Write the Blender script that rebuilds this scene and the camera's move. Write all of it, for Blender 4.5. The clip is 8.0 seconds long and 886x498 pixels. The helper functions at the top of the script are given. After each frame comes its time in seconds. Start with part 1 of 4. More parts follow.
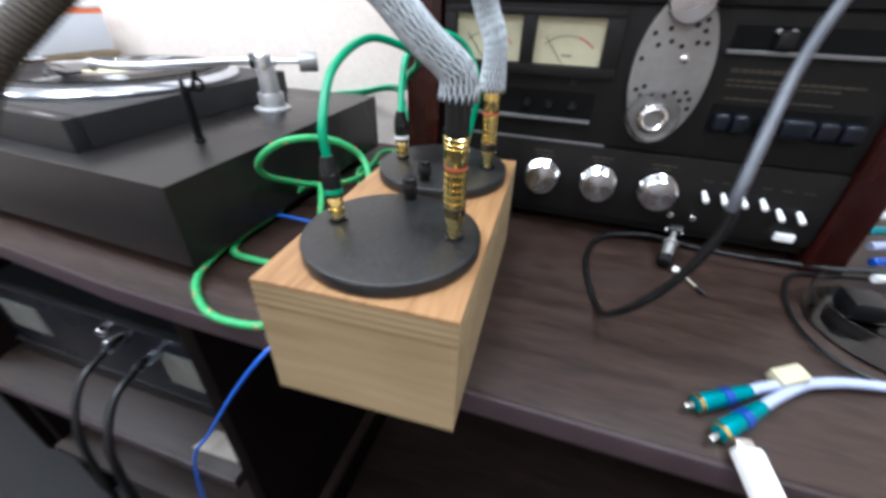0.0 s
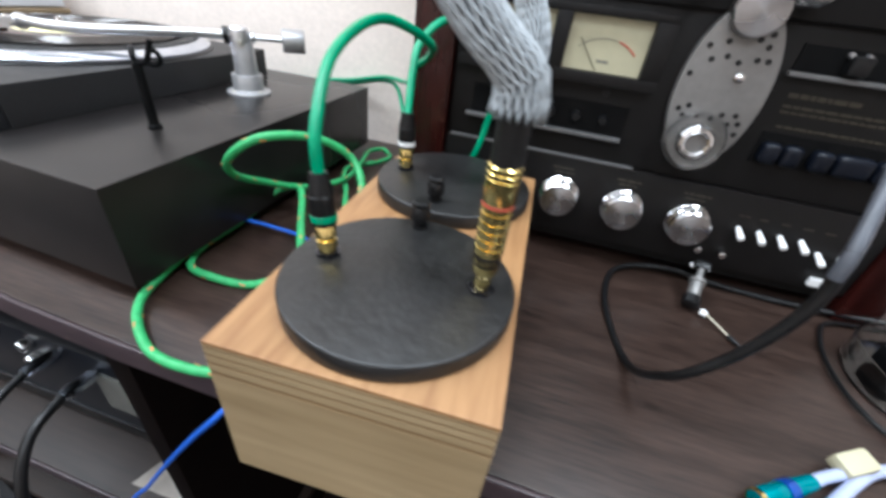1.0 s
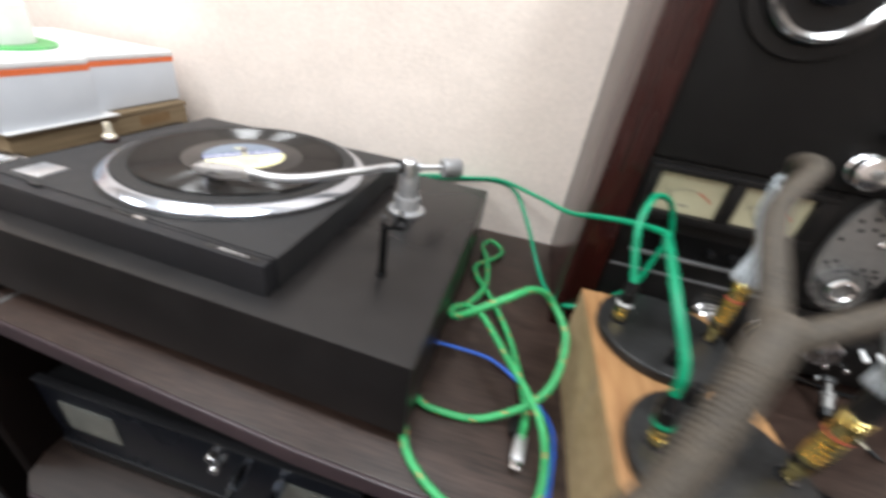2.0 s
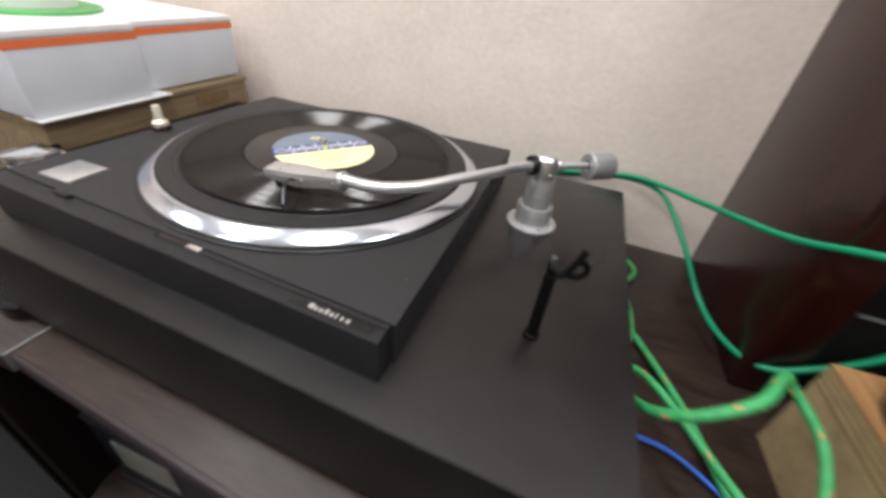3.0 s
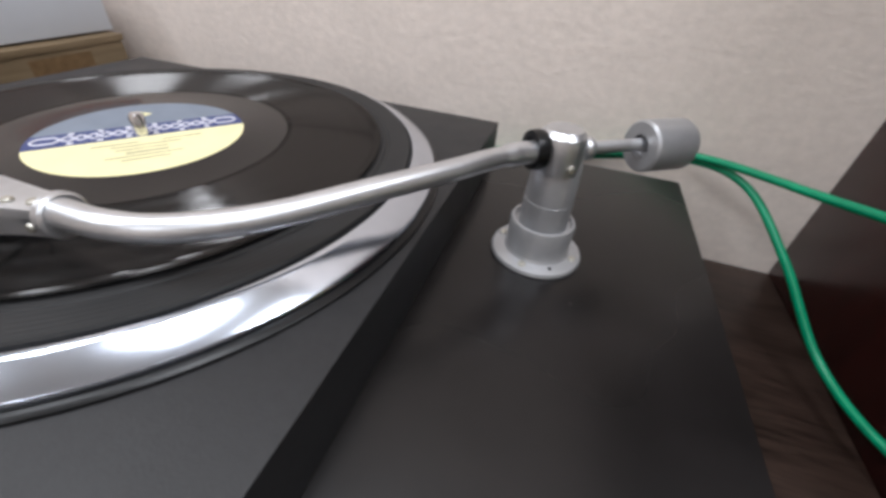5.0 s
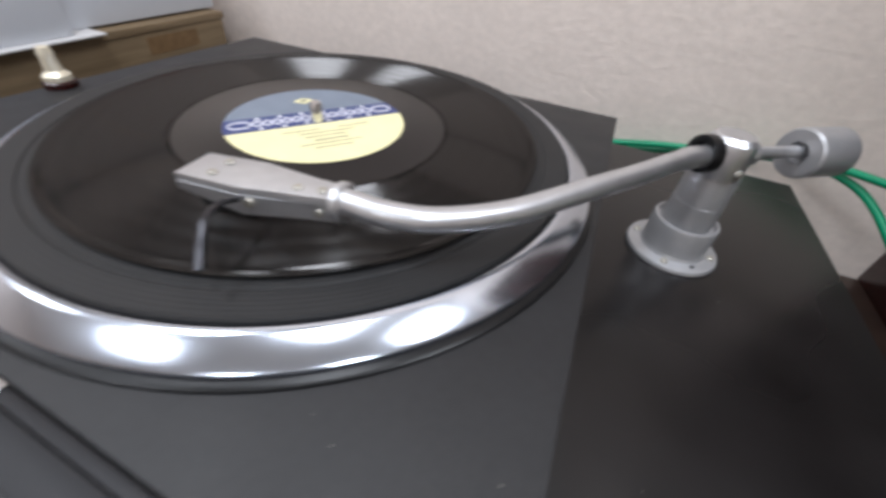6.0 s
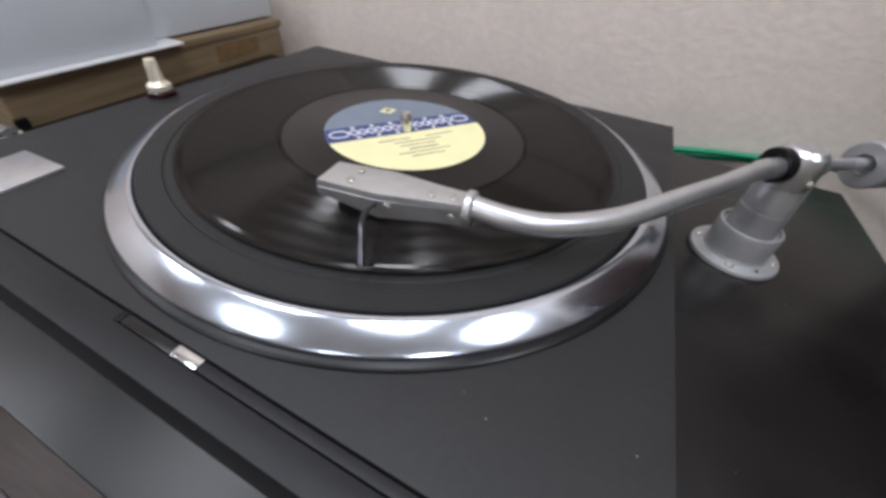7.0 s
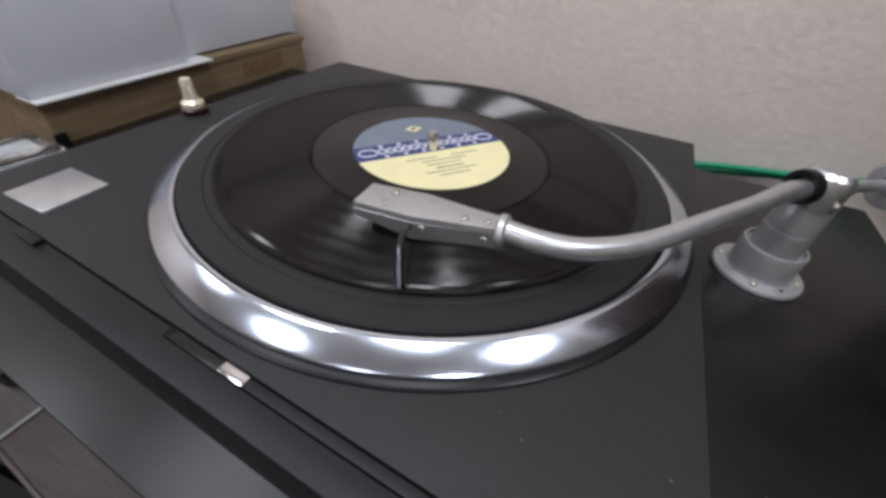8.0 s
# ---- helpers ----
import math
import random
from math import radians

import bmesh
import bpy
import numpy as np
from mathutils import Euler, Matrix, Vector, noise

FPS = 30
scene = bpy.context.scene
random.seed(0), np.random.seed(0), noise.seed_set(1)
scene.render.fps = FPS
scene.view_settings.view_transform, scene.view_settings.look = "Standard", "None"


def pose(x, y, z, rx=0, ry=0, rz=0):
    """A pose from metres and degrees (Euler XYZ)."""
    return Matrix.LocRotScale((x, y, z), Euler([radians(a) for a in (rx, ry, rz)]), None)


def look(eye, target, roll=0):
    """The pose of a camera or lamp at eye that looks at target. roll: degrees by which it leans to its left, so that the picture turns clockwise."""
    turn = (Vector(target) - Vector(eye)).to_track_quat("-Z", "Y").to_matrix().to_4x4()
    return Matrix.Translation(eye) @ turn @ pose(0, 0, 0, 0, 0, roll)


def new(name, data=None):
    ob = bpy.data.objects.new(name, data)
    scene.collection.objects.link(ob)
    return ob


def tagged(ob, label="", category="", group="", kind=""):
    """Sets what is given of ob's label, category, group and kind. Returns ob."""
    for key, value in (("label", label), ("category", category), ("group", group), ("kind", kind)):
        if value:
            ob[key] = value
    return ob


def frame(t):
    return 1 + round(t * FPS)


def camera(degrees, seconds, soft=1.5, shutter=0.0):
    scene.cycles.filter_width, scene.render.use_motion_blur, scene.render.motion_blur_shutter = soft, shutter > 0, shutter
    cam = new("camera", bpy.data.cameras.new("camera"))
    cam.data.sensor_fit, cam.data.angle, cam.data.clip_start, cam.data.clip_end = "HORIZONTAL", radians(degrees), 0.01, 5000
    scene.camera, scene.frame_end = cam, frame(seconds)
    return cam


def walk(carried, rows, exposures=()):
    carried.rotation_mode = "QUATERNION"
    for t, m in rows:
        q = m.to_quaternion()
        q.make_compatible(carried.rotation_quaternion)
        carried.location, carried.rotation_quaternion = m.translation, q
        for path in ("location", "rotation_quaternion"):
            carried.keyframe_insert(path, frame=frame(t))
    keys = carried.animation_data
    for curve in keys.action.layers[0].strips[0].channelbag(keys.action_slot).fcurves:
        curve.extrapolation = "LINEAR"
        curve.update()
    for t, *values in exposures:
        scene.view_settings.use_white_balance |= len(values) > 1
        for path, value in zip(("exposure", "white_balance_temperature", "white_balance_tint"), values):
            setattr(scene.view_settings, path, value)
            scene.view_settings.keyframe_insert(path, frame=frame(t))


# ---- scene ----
cam = camera(97.1, 8.0, soft=3.4, shutter=0.8)
PATH = [
    (0, (0.4734, -0.2366, 0.248), (0.0266, 1.2092, -0.7268), 1.77),
    (0.5, (0.4428, -0.1835, 0.2338), (0.0838, 1.2775, -0.7545), 5.76),
    (1, (0.4264, -0.1785, 0.2384), (0.096, 1.2879, -0.7518), 7.47),
    (1.5, (0.3438, -0.2138, 0.2822), (0.0427, 1.3337, -0.5863), 8.32),
    (1.7, (0.2806, -0.2136, 0.321), (0.0139, 1.316, -0.5895), 9.08),
    (2, (0.1912, -0.2235, 0.3438), (-0.0645, 1.304, -0.5735), 9.15),
    (2.2, (0.1458, -0.218, 0.347), (-0.1156, 1.2852, -0.6079), 9.13),
    (3.3, (0.0529, -0.0669, 0.2871), (-0.3828, 1.3306, -0.7602), 6.42),
    (3.5, (0.0475, -0.0442, 0.2805), (-0.3902, 1.3368, -0.7877), 6.06),
    (4, (0.045, 0.0177, 0.2552), (-0.3559, 1.3838, -0.8462), 4.78),
    (4.2, (0.0556, 0.0407, 0.2486), (-0.3429, 1.4061, -0.8546), 3.9),
    (5.3, (0.0378, 0.0671, 0.2404), (-0.3626, 1.4289, -0.8665), 5.54),
    (5.5, (0.0207, 0.0581, 0.2408), (-0.3984, 1.4019, -0.8811), 5.6),
    (6, (-0.0196, 0.0328, 0.2467), (-0.4542, 1.3248, -0.9287), 6.26),
    (6.5, (-0.0411, 0.0117, 0.2516), (-0.5164, 1.2804, -0.9336), 5.64),
    (7, (-0.0526, 0.0047, 0.2551), (-0.5321, 1.276, -0.9255), 5.86),
    (7.5, (-0.058, 0.0026, 0.2567), (-0.5587, 1.2806, -0.9078), 5.79),
    (8, (-0.062, 0.0008, 0.2621), (-0.587, 1.2709, -0.9004), 5.29),
]
EXPOSURES = [(0, 0.52, 5650, 6), (1, 0.45, 5750, 5), (1.6, 0.36, 6000, 6), (2.2, 0.12, 6300, 7), (3.5, -0.52, 6500, 10), (4.2, -0.76, 6350, 10), (5.5, -0.36, 6050, 10), (6.0, -0.48, 6020, 10), (6.5, -0.54, 6000, 10), (7, -0.74, 6000, 10), (8, -0.98, 6050, 11)]
LAMP_W = 20.5
walk(cam, [(t, look(eye, target, roll)) for t, eye, target, roll in PATH], EXPOSURES)
# ---- light: a closed office room with square ceiling panels ----
world = bpy.data.worlds.new("room_world")
world.use_nodes = True
world.node_tree.nodes["Background"].inputs["Color"].default_value = (0.75, 0.85, 1.0, 1)
world.node_tree.nodes["Background"].inputs["Strength"].default_value = 0.05
scene.world = world
CEILING, FLOOR, WALL_Y = 1.95, -0.76, 0.462
LAMPS = [(-1.06, -0.19), (-0.02, -0.19), (1.12, -0.08), (-1.28, -1.30), (-2.50, -0.50), (1.20, -1.45), (-0.04, -2.40)]
for lx, ly in LAMPS:
    lamp = bpy.data.lights.new("panel_light", "AREA")
    lamp.shape, lamp.size, lamp.energy, lamp.color = "SQUARE", 0.50, LAMP_W, (0.97, 0.98, 1.0)
    new("panel_light", lamp).matrix_world = pose(lx, ly, CEILING - 0.022)


# ---- materials ----
def mat(name, color, rough=0.5, metal=0.0, vary=0.15, scale=60.0, bump=0.0, bump_scale=400.0, spec=0.5, stretch=(1, 1, 1), color2=None, coat=0.0, rough_vary=0.1):
    """A principled material with two scales of colour change, uneven gloss and fine relief."""
    m = bpy.data.materials.new(name)
    m.use_nodes = True
    nt = m.node_tree
    n, l = nt.nodes, nt.links
    b = n["Principled BSDF"]
    b.inputs["Metallic"].default_value = metal
    b.inputs["Specular IOR Level"].default_value = spec
    b.inputs["Coat Weight"].default_value = coat
    tc = n.new("ShaderNodeTexCoord")
    mp = n.new("ShaderNodeMapping")
    mp.inputs["Scale"].default_value = stretch
    l.new(tc.outputs["Object"], mp.inputs["Vector"])
    n1 = n.new("ShaderNodeTexNoise")
    n1.inputs["Scale"].default_value = scale
    n1.inputs["Detail"].default_value = 6
    n2 = n.new("ShaderNodeTexNoise")
    n2.inputs["Scale"].default_value = scale * 0.12
    n2.inputs["Detail"].default_value = 3
    for q in (n1, n2):
        l.new(mp.outputs[0], q.inputs["Vector"])
    mixf = n.new("ShaderNodeMath")
    mixf.operation = "MULTIPLY_ADD"
    mixf.inputs[1].default_value = 0.6
    half = n.new("ShaderNodeMath")
    half.operation = "MULTIPLY"
    half.inputs[1].default_value = 0.4
    l.new(n2.outputs["Fac"], half.inputs[0])
    l.new(n1.outputs["Fac"], mixf.inputs[0])
    l.new(half.outputs[0], mixf.inputs[2])
    ramp = n.new("ShaderNodeValToRGB")
    c2 = color2 or tuple(c * (1 - 2 * vary) for c in color)
    c1 = tuple(min(1, c * (1 + vary)) for c in color) if color2 is None else color
    ramp.color_ramp.elements[0].position, ramp.color_ramp.elements[1].position = 0.32, 0.68
    ramp.color_ramp.elements[0].color, ramp.color_ramp.elements[1].color = (*c2, 1), (*c1, 1)
    l.new(mixf.outputs[0], ramp.inputs[0])
    l.new(ramp.outputs[0], b.inputs["Base Color"])
    mr = n.new("ShaderNodeMapRange")
    mr.inputs["To Min"].default_value, mr.inputs["To Max"].default_value = max(0.02, rough - rough_vary), min(1, rough + rough_vary)
    l.new(n2.outputs["Fac"], mr.inputs["Value"])
    l.new(mr.outputs[0], b.inputs["Roughness"])
    if bump:
        n3 = n.new("ShaderNodeTexNoise")
        n3.inputs["Scale"].default_value = bump_scale
        n3.inputs["Detail"].default_value = 4
        l.new(mp.outputs[0], n3.inputs["Vector"])
        bp = n.new("ShaderNodeBump")
        bp.inputs["Strength"].default_value = bump
        bp.inputs["Distance"].default_value = 0.001
        l.new(n3.outputs["Fac"], bp.inputs["Height"])
        l.new(bp.outputs[0], b.inputs["Normal"])
    return m


def ring_bump(m, axis_scale, strength, distance, anis=0.0):
    """Adds concentric relief round the object's own z axis, and turned-metal or groove sheen."""
    nt = m.node_tree
    n, l = nt.nodes, nt.links
    b = n["Principled BSDF"]
    tc = n.new("ShaderNodeTexCoord")
    w = n.new("ShaderNodeTexWave")
    w.wave_type, w.rings_direction = "RINGS", "Z"
    w.inputs["Scale"].default_value = axis_scale
    w.inputs["Distortion"].default_value = 0.0
    l.new(tc.outputs["Object"], w.inputs["Vector"])
    bp = n.new("ShaderNodeBump")
    bp.inputs["Strength"].default_value = strength
    bp.inputs["Distance"].default_value = distance
    l.new(w.outputs["Fac"], bp.inputs["Height"])
    l.new(bp.outputs[0], b.inputs["Normal"])
    if anis:
        tg = n.new("ShaderNodeTangent")
        tg.direction_type, tg.axis = "RADIAL", "Z"
        b.inputs["Anisotropic"].default_value = anis
        b.inputs["Anisotropic Rotation"].default_value = 0.25
        l.new(tg.outputs[0], b.inputs["Tangent"])
    return m


def grooved(name, color, tilt, rough):
    """Cut record grooves: two V-shaped walls that lean inwards and outwards, and the flat lands between."""
    m = mat(name, color, 0.22, vary=0.15, scale=30, spec=0.4, rough_vary=0.02)
    nt = m.node_tree
    n, l = nt.nodes, nt.links
    flat = n["Principled BSDF"]
    geo = n.new("ShaderNodeNewGeometry")
    tg = n.new("ShaderNodeTangent")
    tg.direction_type, tg.axis = "RADIAL", "Z"
    cr = n.new("ShaderNodeVectorMath")
    cr.operation = "CROSS_PRODUCT"
    l.new(tg.outputs[0], cr.inputs[0])
    l.new(geo.outputs["Normal"], cr.inputs[1])
    tc = n.new("ShaderNodeTexCoord")
    w = n.new("ShaderNodeTexWave")
    w.wave_type, w.rings_direction = "RINGS", "Z"
    w.inputs["Scale"].default_value = 34
    w.inputs["Distortion"].default_value = 2.5
    w.inputs["Detail"].default_value = 3
    l.new(tc.outputs["Object"], w.inputs["Vector"])
    rr = n.new("ShaderNodeMapRange")
    rr.inputs["To Min"].default_value, rr.inputs["To Max"].default_value = rough * 0.75, rough * 1.3
    l.new(w.outputs["Fac"], rr.inputs["Value"])
    walls = []
    for s in (1, -1):
        sc = n.new("ShaderNodeVectorMath")
        sc.operation = "SCALE"
        sc.inputs["Scale"].default_value = s * math.tan(radians(tilt))
        l.new(cr.outputs[0], sc.inputs[0])
        ad = n.new("ShaderNodeVectorMath")
        ad.operation = "ADD"
        l.new(sc.outputs[0], ad.inputs[0])
        l.new(geo.outputs["Normal"], ad.inputs[1])
        nm = n.new("ShaderNodeVectorMath")
        nm.operation = "NORMALIZE"
        l.new(ad.outputs[0], nm.inputs[0])
        b = n.new("ShaderNodeBsdfAnisotropic")
        b.inputs["Color"].default_value = (0.080, 0.078, 0.077, 1)
        l.new(rr.outputs[0], b.inputs["Roughness"])
        l.new(nm.outputs[0], b.inputs["Normal"])
        walls.append(b)
    both, out = n.new("ShaderNodeMixShader"), n.new("ShaderNodeMixShader")
    both.inputs[0].default_value, out.inputs[0].default_value = 0.5, 0.78
    l.new(walls[0].outputs[0], both.inputs[1])
    l.new(walls[1].outputs[0], both.inputs[2])
    l.new(flat.outputs[0], out.inputs[1])
    l.new(both.outputs[0], out.inputs[2])
    l.new(out.outputs[0], n["Material Output"].inputs["Surface"])
    return m


def wood(name, dark, light, along="x", rough=0.4, fine=1.0, coat=0.0):
    """Wood with long grain along one axis, pores and uneven gloss."""
    s = {"x": (1.2, 14, 14), "y": (14, 1.2, 14), "z": (14, 14, 1.2)}[along]
    m = mat(name, light, rough, 0, scale=9 * fine, stretch=s, color2=dark, bump=0.12, bump_scale=60 * fine, coat=coat, spec=0.32)
    return m


M_WALL = mat("cream_wallpaper", (0.80, 0.705, 0.635), 0.85, vary=0.05, scale=150, bump=0.6, bump_scale=170, stretch=(0.8, 1, 1.05))
M_CEIL = mat("white_ceiling", (0.82, 0.82, 0.80), 0.9, vary=0.03, scale=40, bump=0.1, bump_scale=100)
M_FLOOR = mat("grey_carpet", (0.012, 0.012, 0.013), 0.95, vary=0.2, scale=200, bump=0.5, bump_scale=500)
M_TABLE = wood("dark_table_laminate", (0.0085, 0.0048, 0.0038), (0.046, 0.0280, 0.0215), "x", 0.33, 2.8)
M_TABLE_EDGE = mat("table_edge_band", (0.046, 0.031, 0.035), 0.35, vary=0.1, scale=40)
M_OAK_TOP = wood("red_oak_veneer", (0.19, 0.090, 0.036), (0.36, 0.205, 0.090), "y", 0.45, 1.6)
M_PLY = wood("plain_plywood_face", (0.23, 0.165, 0.085), (0.37, 0.280, 0.160), "x", 0.6, 0.8)
M_PLY_DARK = wood("plywood_dark_veneer", (0.13, 0.078, 0.035), (0.23, 0.145, 0.07), "x", 0.6, 1.2)
M_PLINTH = mat("black_satin_lacquer", (0.0098, 0.0086, 0.0086), 0.30, spec=0.36, vary=0.3, scale=22, bump=0.03, bump_scale=300, rough_vary=0.22)
M_CHASSIS = mat("charcoal_texture_paint", (0.0175, 0.0172, 0.0182), 0.50, spec=0.34, vary=0.12, scale=300, bump=0.07, bump_scale=900)
M_STRIP = mat("dark_anodised_strip", (0.014, 0.014, 0.016), 0.45, metal=0.1, spec=0.3, vary=0.1, scale=50)
M_BLACK = mat("black_plastic", (0.006, 0.006, 0.0065), 0.33, spec=0.3, vary=0.15, scale=80, bump=0.04)
M_MATTE = mat("matt_black_paint", (0.012, 0.012, 0.0122), 0.40, vary=0.3, scale=140, bump=0.4, bump_scale=190, rough_vary=0.14)
M_LEDGE = mat("dull_grey_ledge", (0.15, 0.15, 0.15), 0.4, metal=0.4, vary=0.1, scale=80)
M_WORN = mat("worn_grey_plastic", (0.045, 0.045, 0.048), 0.5, vary=0.25, scale=200)
M_CHROME = mat("polished_platter_rim", (0.66, 0.71, 0.80), 0.17, metal=1, vary=0.05, scale=60, rough_vary=0.06)
ring_bump(M_CHROME, 900, 0.015, 0.0005, 0.0)
M_ALU = mat("satin_aluminium", (0.64, 0.65, 0.67), 0.34, metal=0.9, vary=0.06, scale=160, bump=0.05, bump_scale=1200)
M_ALU_GREY = mat("grey_painted_metal", (0.42, 0.42, 0.43), 0.38, metal=0.55, vary=0.06, scale=120, bump=0.03)
M_STEEL = mat("bright_steel", (0.75, 0.75, 0.76), 0.18, metal=1, vary=0.06, scale=120)
M_TURNED = mat("turned_aluminium", (0.36, 0.36, 0.37), 0.28, metal=1, vary=0.05, scale=90)
ring_bump(M_TURNED, 700, 0.04, 0.0003, 0.85)
M_GOLD = mat("polished_gold_plate", (0.98, 0.76, 0.30), 0.17, metal=1, vary=0.1, scale=120)
M_BRASS = mat("pale_brass", (0.84, 0.78, 0.62), 0.32, metal=0.5, vary=0.08, scale=90)
M_SCREW = mat("dull_nickel_screw", (0.50, 0.48, 0.42), 0.35, metal=0.8, vary=0.1, scale=90)
M_DARKCHROME = mat("dark_chrome", (0.07, 0.07, 0.078), 0.14, metal=0.9, vary=0.1, scale=90)
M_VINYL = grooved("black_vinyl", (0.006, 0.005, 0.005), 45, 0.17)
M_DEAD = mat("smooth_vinyl_land", (0.008, 0.0068, 0.0068), 0.15, spec=0.25, vary=0.1, scale=30, rough_vary=0.05)
M_RUBBER = ring_bump(mat("ribbed_rubber_mat", (0.007, 0.007, 0.0075), 0.6, vary=0.15, scale=90), 150, 0.10, 0.0008)
M_YELLOW = mat("pale_yellow_label", (0.80, 0.74, 0.42), 0.6, vary=0.04, scale=90)
M_LABEL_GREY = mat("blue_grey_label", (0.17, 0.20, 0.25), 0.6, vary=0.06, scale=90)
M_NAVY = mat("navy_label", (0.035, 0.05, 0.16), 0.6, vary=0.06, scale=90)
M_PALE = mat("pale_print", (0.70, 0.70, 0.78), 0.6, vary=0.05, scale=90)
M_PRINT = mat("dark_print", (0.20, 0.19, 0.16), 0.6, vary=0.1, scale=90)
M_GREEN = mat("green_cable_jacket", (0.0, 0.27, 0.125), 0.4, vary=0.12, scale=80, bump=0.05)
M_GREEN2 = mat("light_green_braid", (0.045, 0.36, 0.115), 0.5, vary=0.15, scale=150, bump=0.3, bump_scale=900)
M_BLUE = mat("blue_cable", (0.02, 0.11, 0.55), 0.4, vary=0.1, scale=80)
M_GREYCABLE = mat("blue_grey_cable", (0.065, 0.070, 0.085), 0.4, vary=0.12, scale=80)
M_SLEEVE = mat("white_nylon_braid", (0.50, 0.54, 0.57), 0.45, vary=0.08, scale=200)
M_SHEATH = mat("taupe_nylon_sheath", (0.056, 0.044, 0.031), 0.65, vary=0.3, scale=420, bump=0.6, bump_scale=800)
M_DECK = mat("dark_grey_deck_panel", (0.0090, 0.0084, 0.0082), 0.46, vary=0.1, scale=60, bump=0.03, bump_scale=900, spec=0.17)
M_DECK_LOW = mat("lower_deck_panel", (0.0078, 0.0071, 0.0070), 0.42, vary=0.1, scale=60, bump=0.03, bump_scale=900, spec=0.20)
M_MAHOG = wood("glossy_mahogany", (0.010, 0.002, 0.0017), (0.033, 0.006, 0.0048), "z", 0.25, 1.0, 0.1)
M_METER = mat("ivory_meter_face", (0.46, 0.43, 0.29), 0.5, vary=0.04, scale=80)
M_RED = mat("red_print", (0.50, 0.09, 0.05), 0.5, vary=0.1, scale=80)
M_GOLDPRINT = mat("gold_print", (0.030, 0.025, 0.014), 0.5, vary=0.15, scale=300)
M_WHITE = mat("white_plastic", (0.80, 0.80, 0.80), 0.35, vary=0.04, scale=60)
M_PLATE = mat("grey_head_plate", (0.215, 0.208, 0.20), 0.42, metal=0.5, vary=0.06, scale=160, bump=0.03)
# Colours the painted patch of light on the shelf, and the dust specks.
M_LIT_DUST = mat("grey_lit_patch_and_dust", (0.24, 0.215, 0.19), 0.8, vary=0.2, scale=40)
M_CARD = mat("white_grey_card", (0.60, 0.63, 0.68), 0.6, vary=0.03, scale=20)
M_ORANGE = mat("orange_print", (0.78, 0.17, 0.05), 0.6, vary=0.05, scale=40)
M_BROWN = wood("worn_brown_board", (0.14, 0.10, 0.055), (0.29, 0.215, 0.130), "y", 0.6, 1.0)
M_TEAL = mat("teal_metallic_barrel", (0.0, 0.30, 0.36), 0.25, metal=0.6, vary=0.15, scale=60)
M_BLUEBARREL = mat("blue_metallic_barrel", (0.02, 0.10, 0.50), 0.25, metal=0.5, vary=0.15, scale=60)
M_LILAC = mat("pale_lilac_cable", (0.40, 0.45, 0.64), 0.4, vary=0.06, scale=80)
M_AMP = mat("blue_black_amp_panel", (0.008, 0.010, 0.016), 0.28, metal=0.4, vary=0.1, scale=30)
M_SLOT = mat("matt_black_recess", (0.0025, 0.0025, 0.0027), 0.7, vary=0.2, scale=60, spec=0.12)
M_KEY = mat("glossy_navy_key", (0.004, 0.0055, 0.010), 0.30, spec=0.22, vary=0.1, scale=40)
M_DISPLAY = mat("grey_display_window", (0.15, 0.155, 0.14), 0.2, vary=0.1, scale=40)
# Darker copy of the table laminate, with the bays' shade in its colour.
M_SHADED_SHELF = wood("shaded_shelf_laminate", (0.007, 0.0042, 0.0033), (0.026, 0.0160, 0.0122), "x", 0.5)
# Boards coloured near black to carry the shade inside the open bays.
M_INSIDE = mat("shaded_cabinet_board", (0.004, 0.0022, 0.0018), 0.6, vary=0.2, scale=20, spec=0.08)
M_LEAF = mat("green_plastic_film", (0.10, 0.45, 0.12), 0.4, vary=0.15, scale=30)
M_GLASS = bpy.data.materials.new("clear_acrylic")
M_GLASS.use_nodes = True
for key, value in (("Base Color", (0.93, 0.95, 0.96, 1)), ("Roughness", 0.06), ("Transmission Weight", 1.0), ("IOR", 1.45)):
    M_GLASS.node_tree.nodes["Principled BSDF"].inputs[key].default_value = value


# ---- mesh helpers ----
PLACE = {}


def thing(name, loc, label, category, rz=0.0, group="", kind=""):
    e = new(name)
    e.empty_display_size = 0.02
    e.matrix_basis = pose(*loc, 0, 0, rz)
    PLACE[e] = pose(*loc, 0, 0, rz)
    return tagged(e, label, category, group, kind)


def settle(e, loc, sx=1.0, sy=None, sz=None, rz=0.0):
    """Moves and scales a finished thing to fit the camera's view."""
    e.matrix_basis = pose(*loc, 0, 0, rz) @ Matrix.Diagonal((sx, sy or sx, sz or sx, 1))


def part(name, bm, material, parent=None, label="", local=False, sharp=35):
    """Links a bmesh, built in the world's axes (or the parent's, if local), as one mesh object."""
    if parent is not None and not local:
        bmesh.ops.transform(bm, matrix=PLACE[parent].inverted(), verts=bm.verts)
    bmesh.ops.recalc_face_normals(bm, faces=bm.faces)
    me = bpy.data.meshes.new(name)
    bm.to_mesh(me)
    bm.free()
    me.materials.append(material)
    me.polygons.foreach_set("use_smooth", [True] * len(me.polygons))
    me.set_sharp_from_angle(angle=radians(sharp))
    ob = new(name, me)
    if parent is not None:
        ob.parent = parent
        PLACE[ob] = PLACE[parent]
    else:
        PLACE[ob] = Matrix.Identity(4)
    if label:
        ob["label"] = label
    return ob


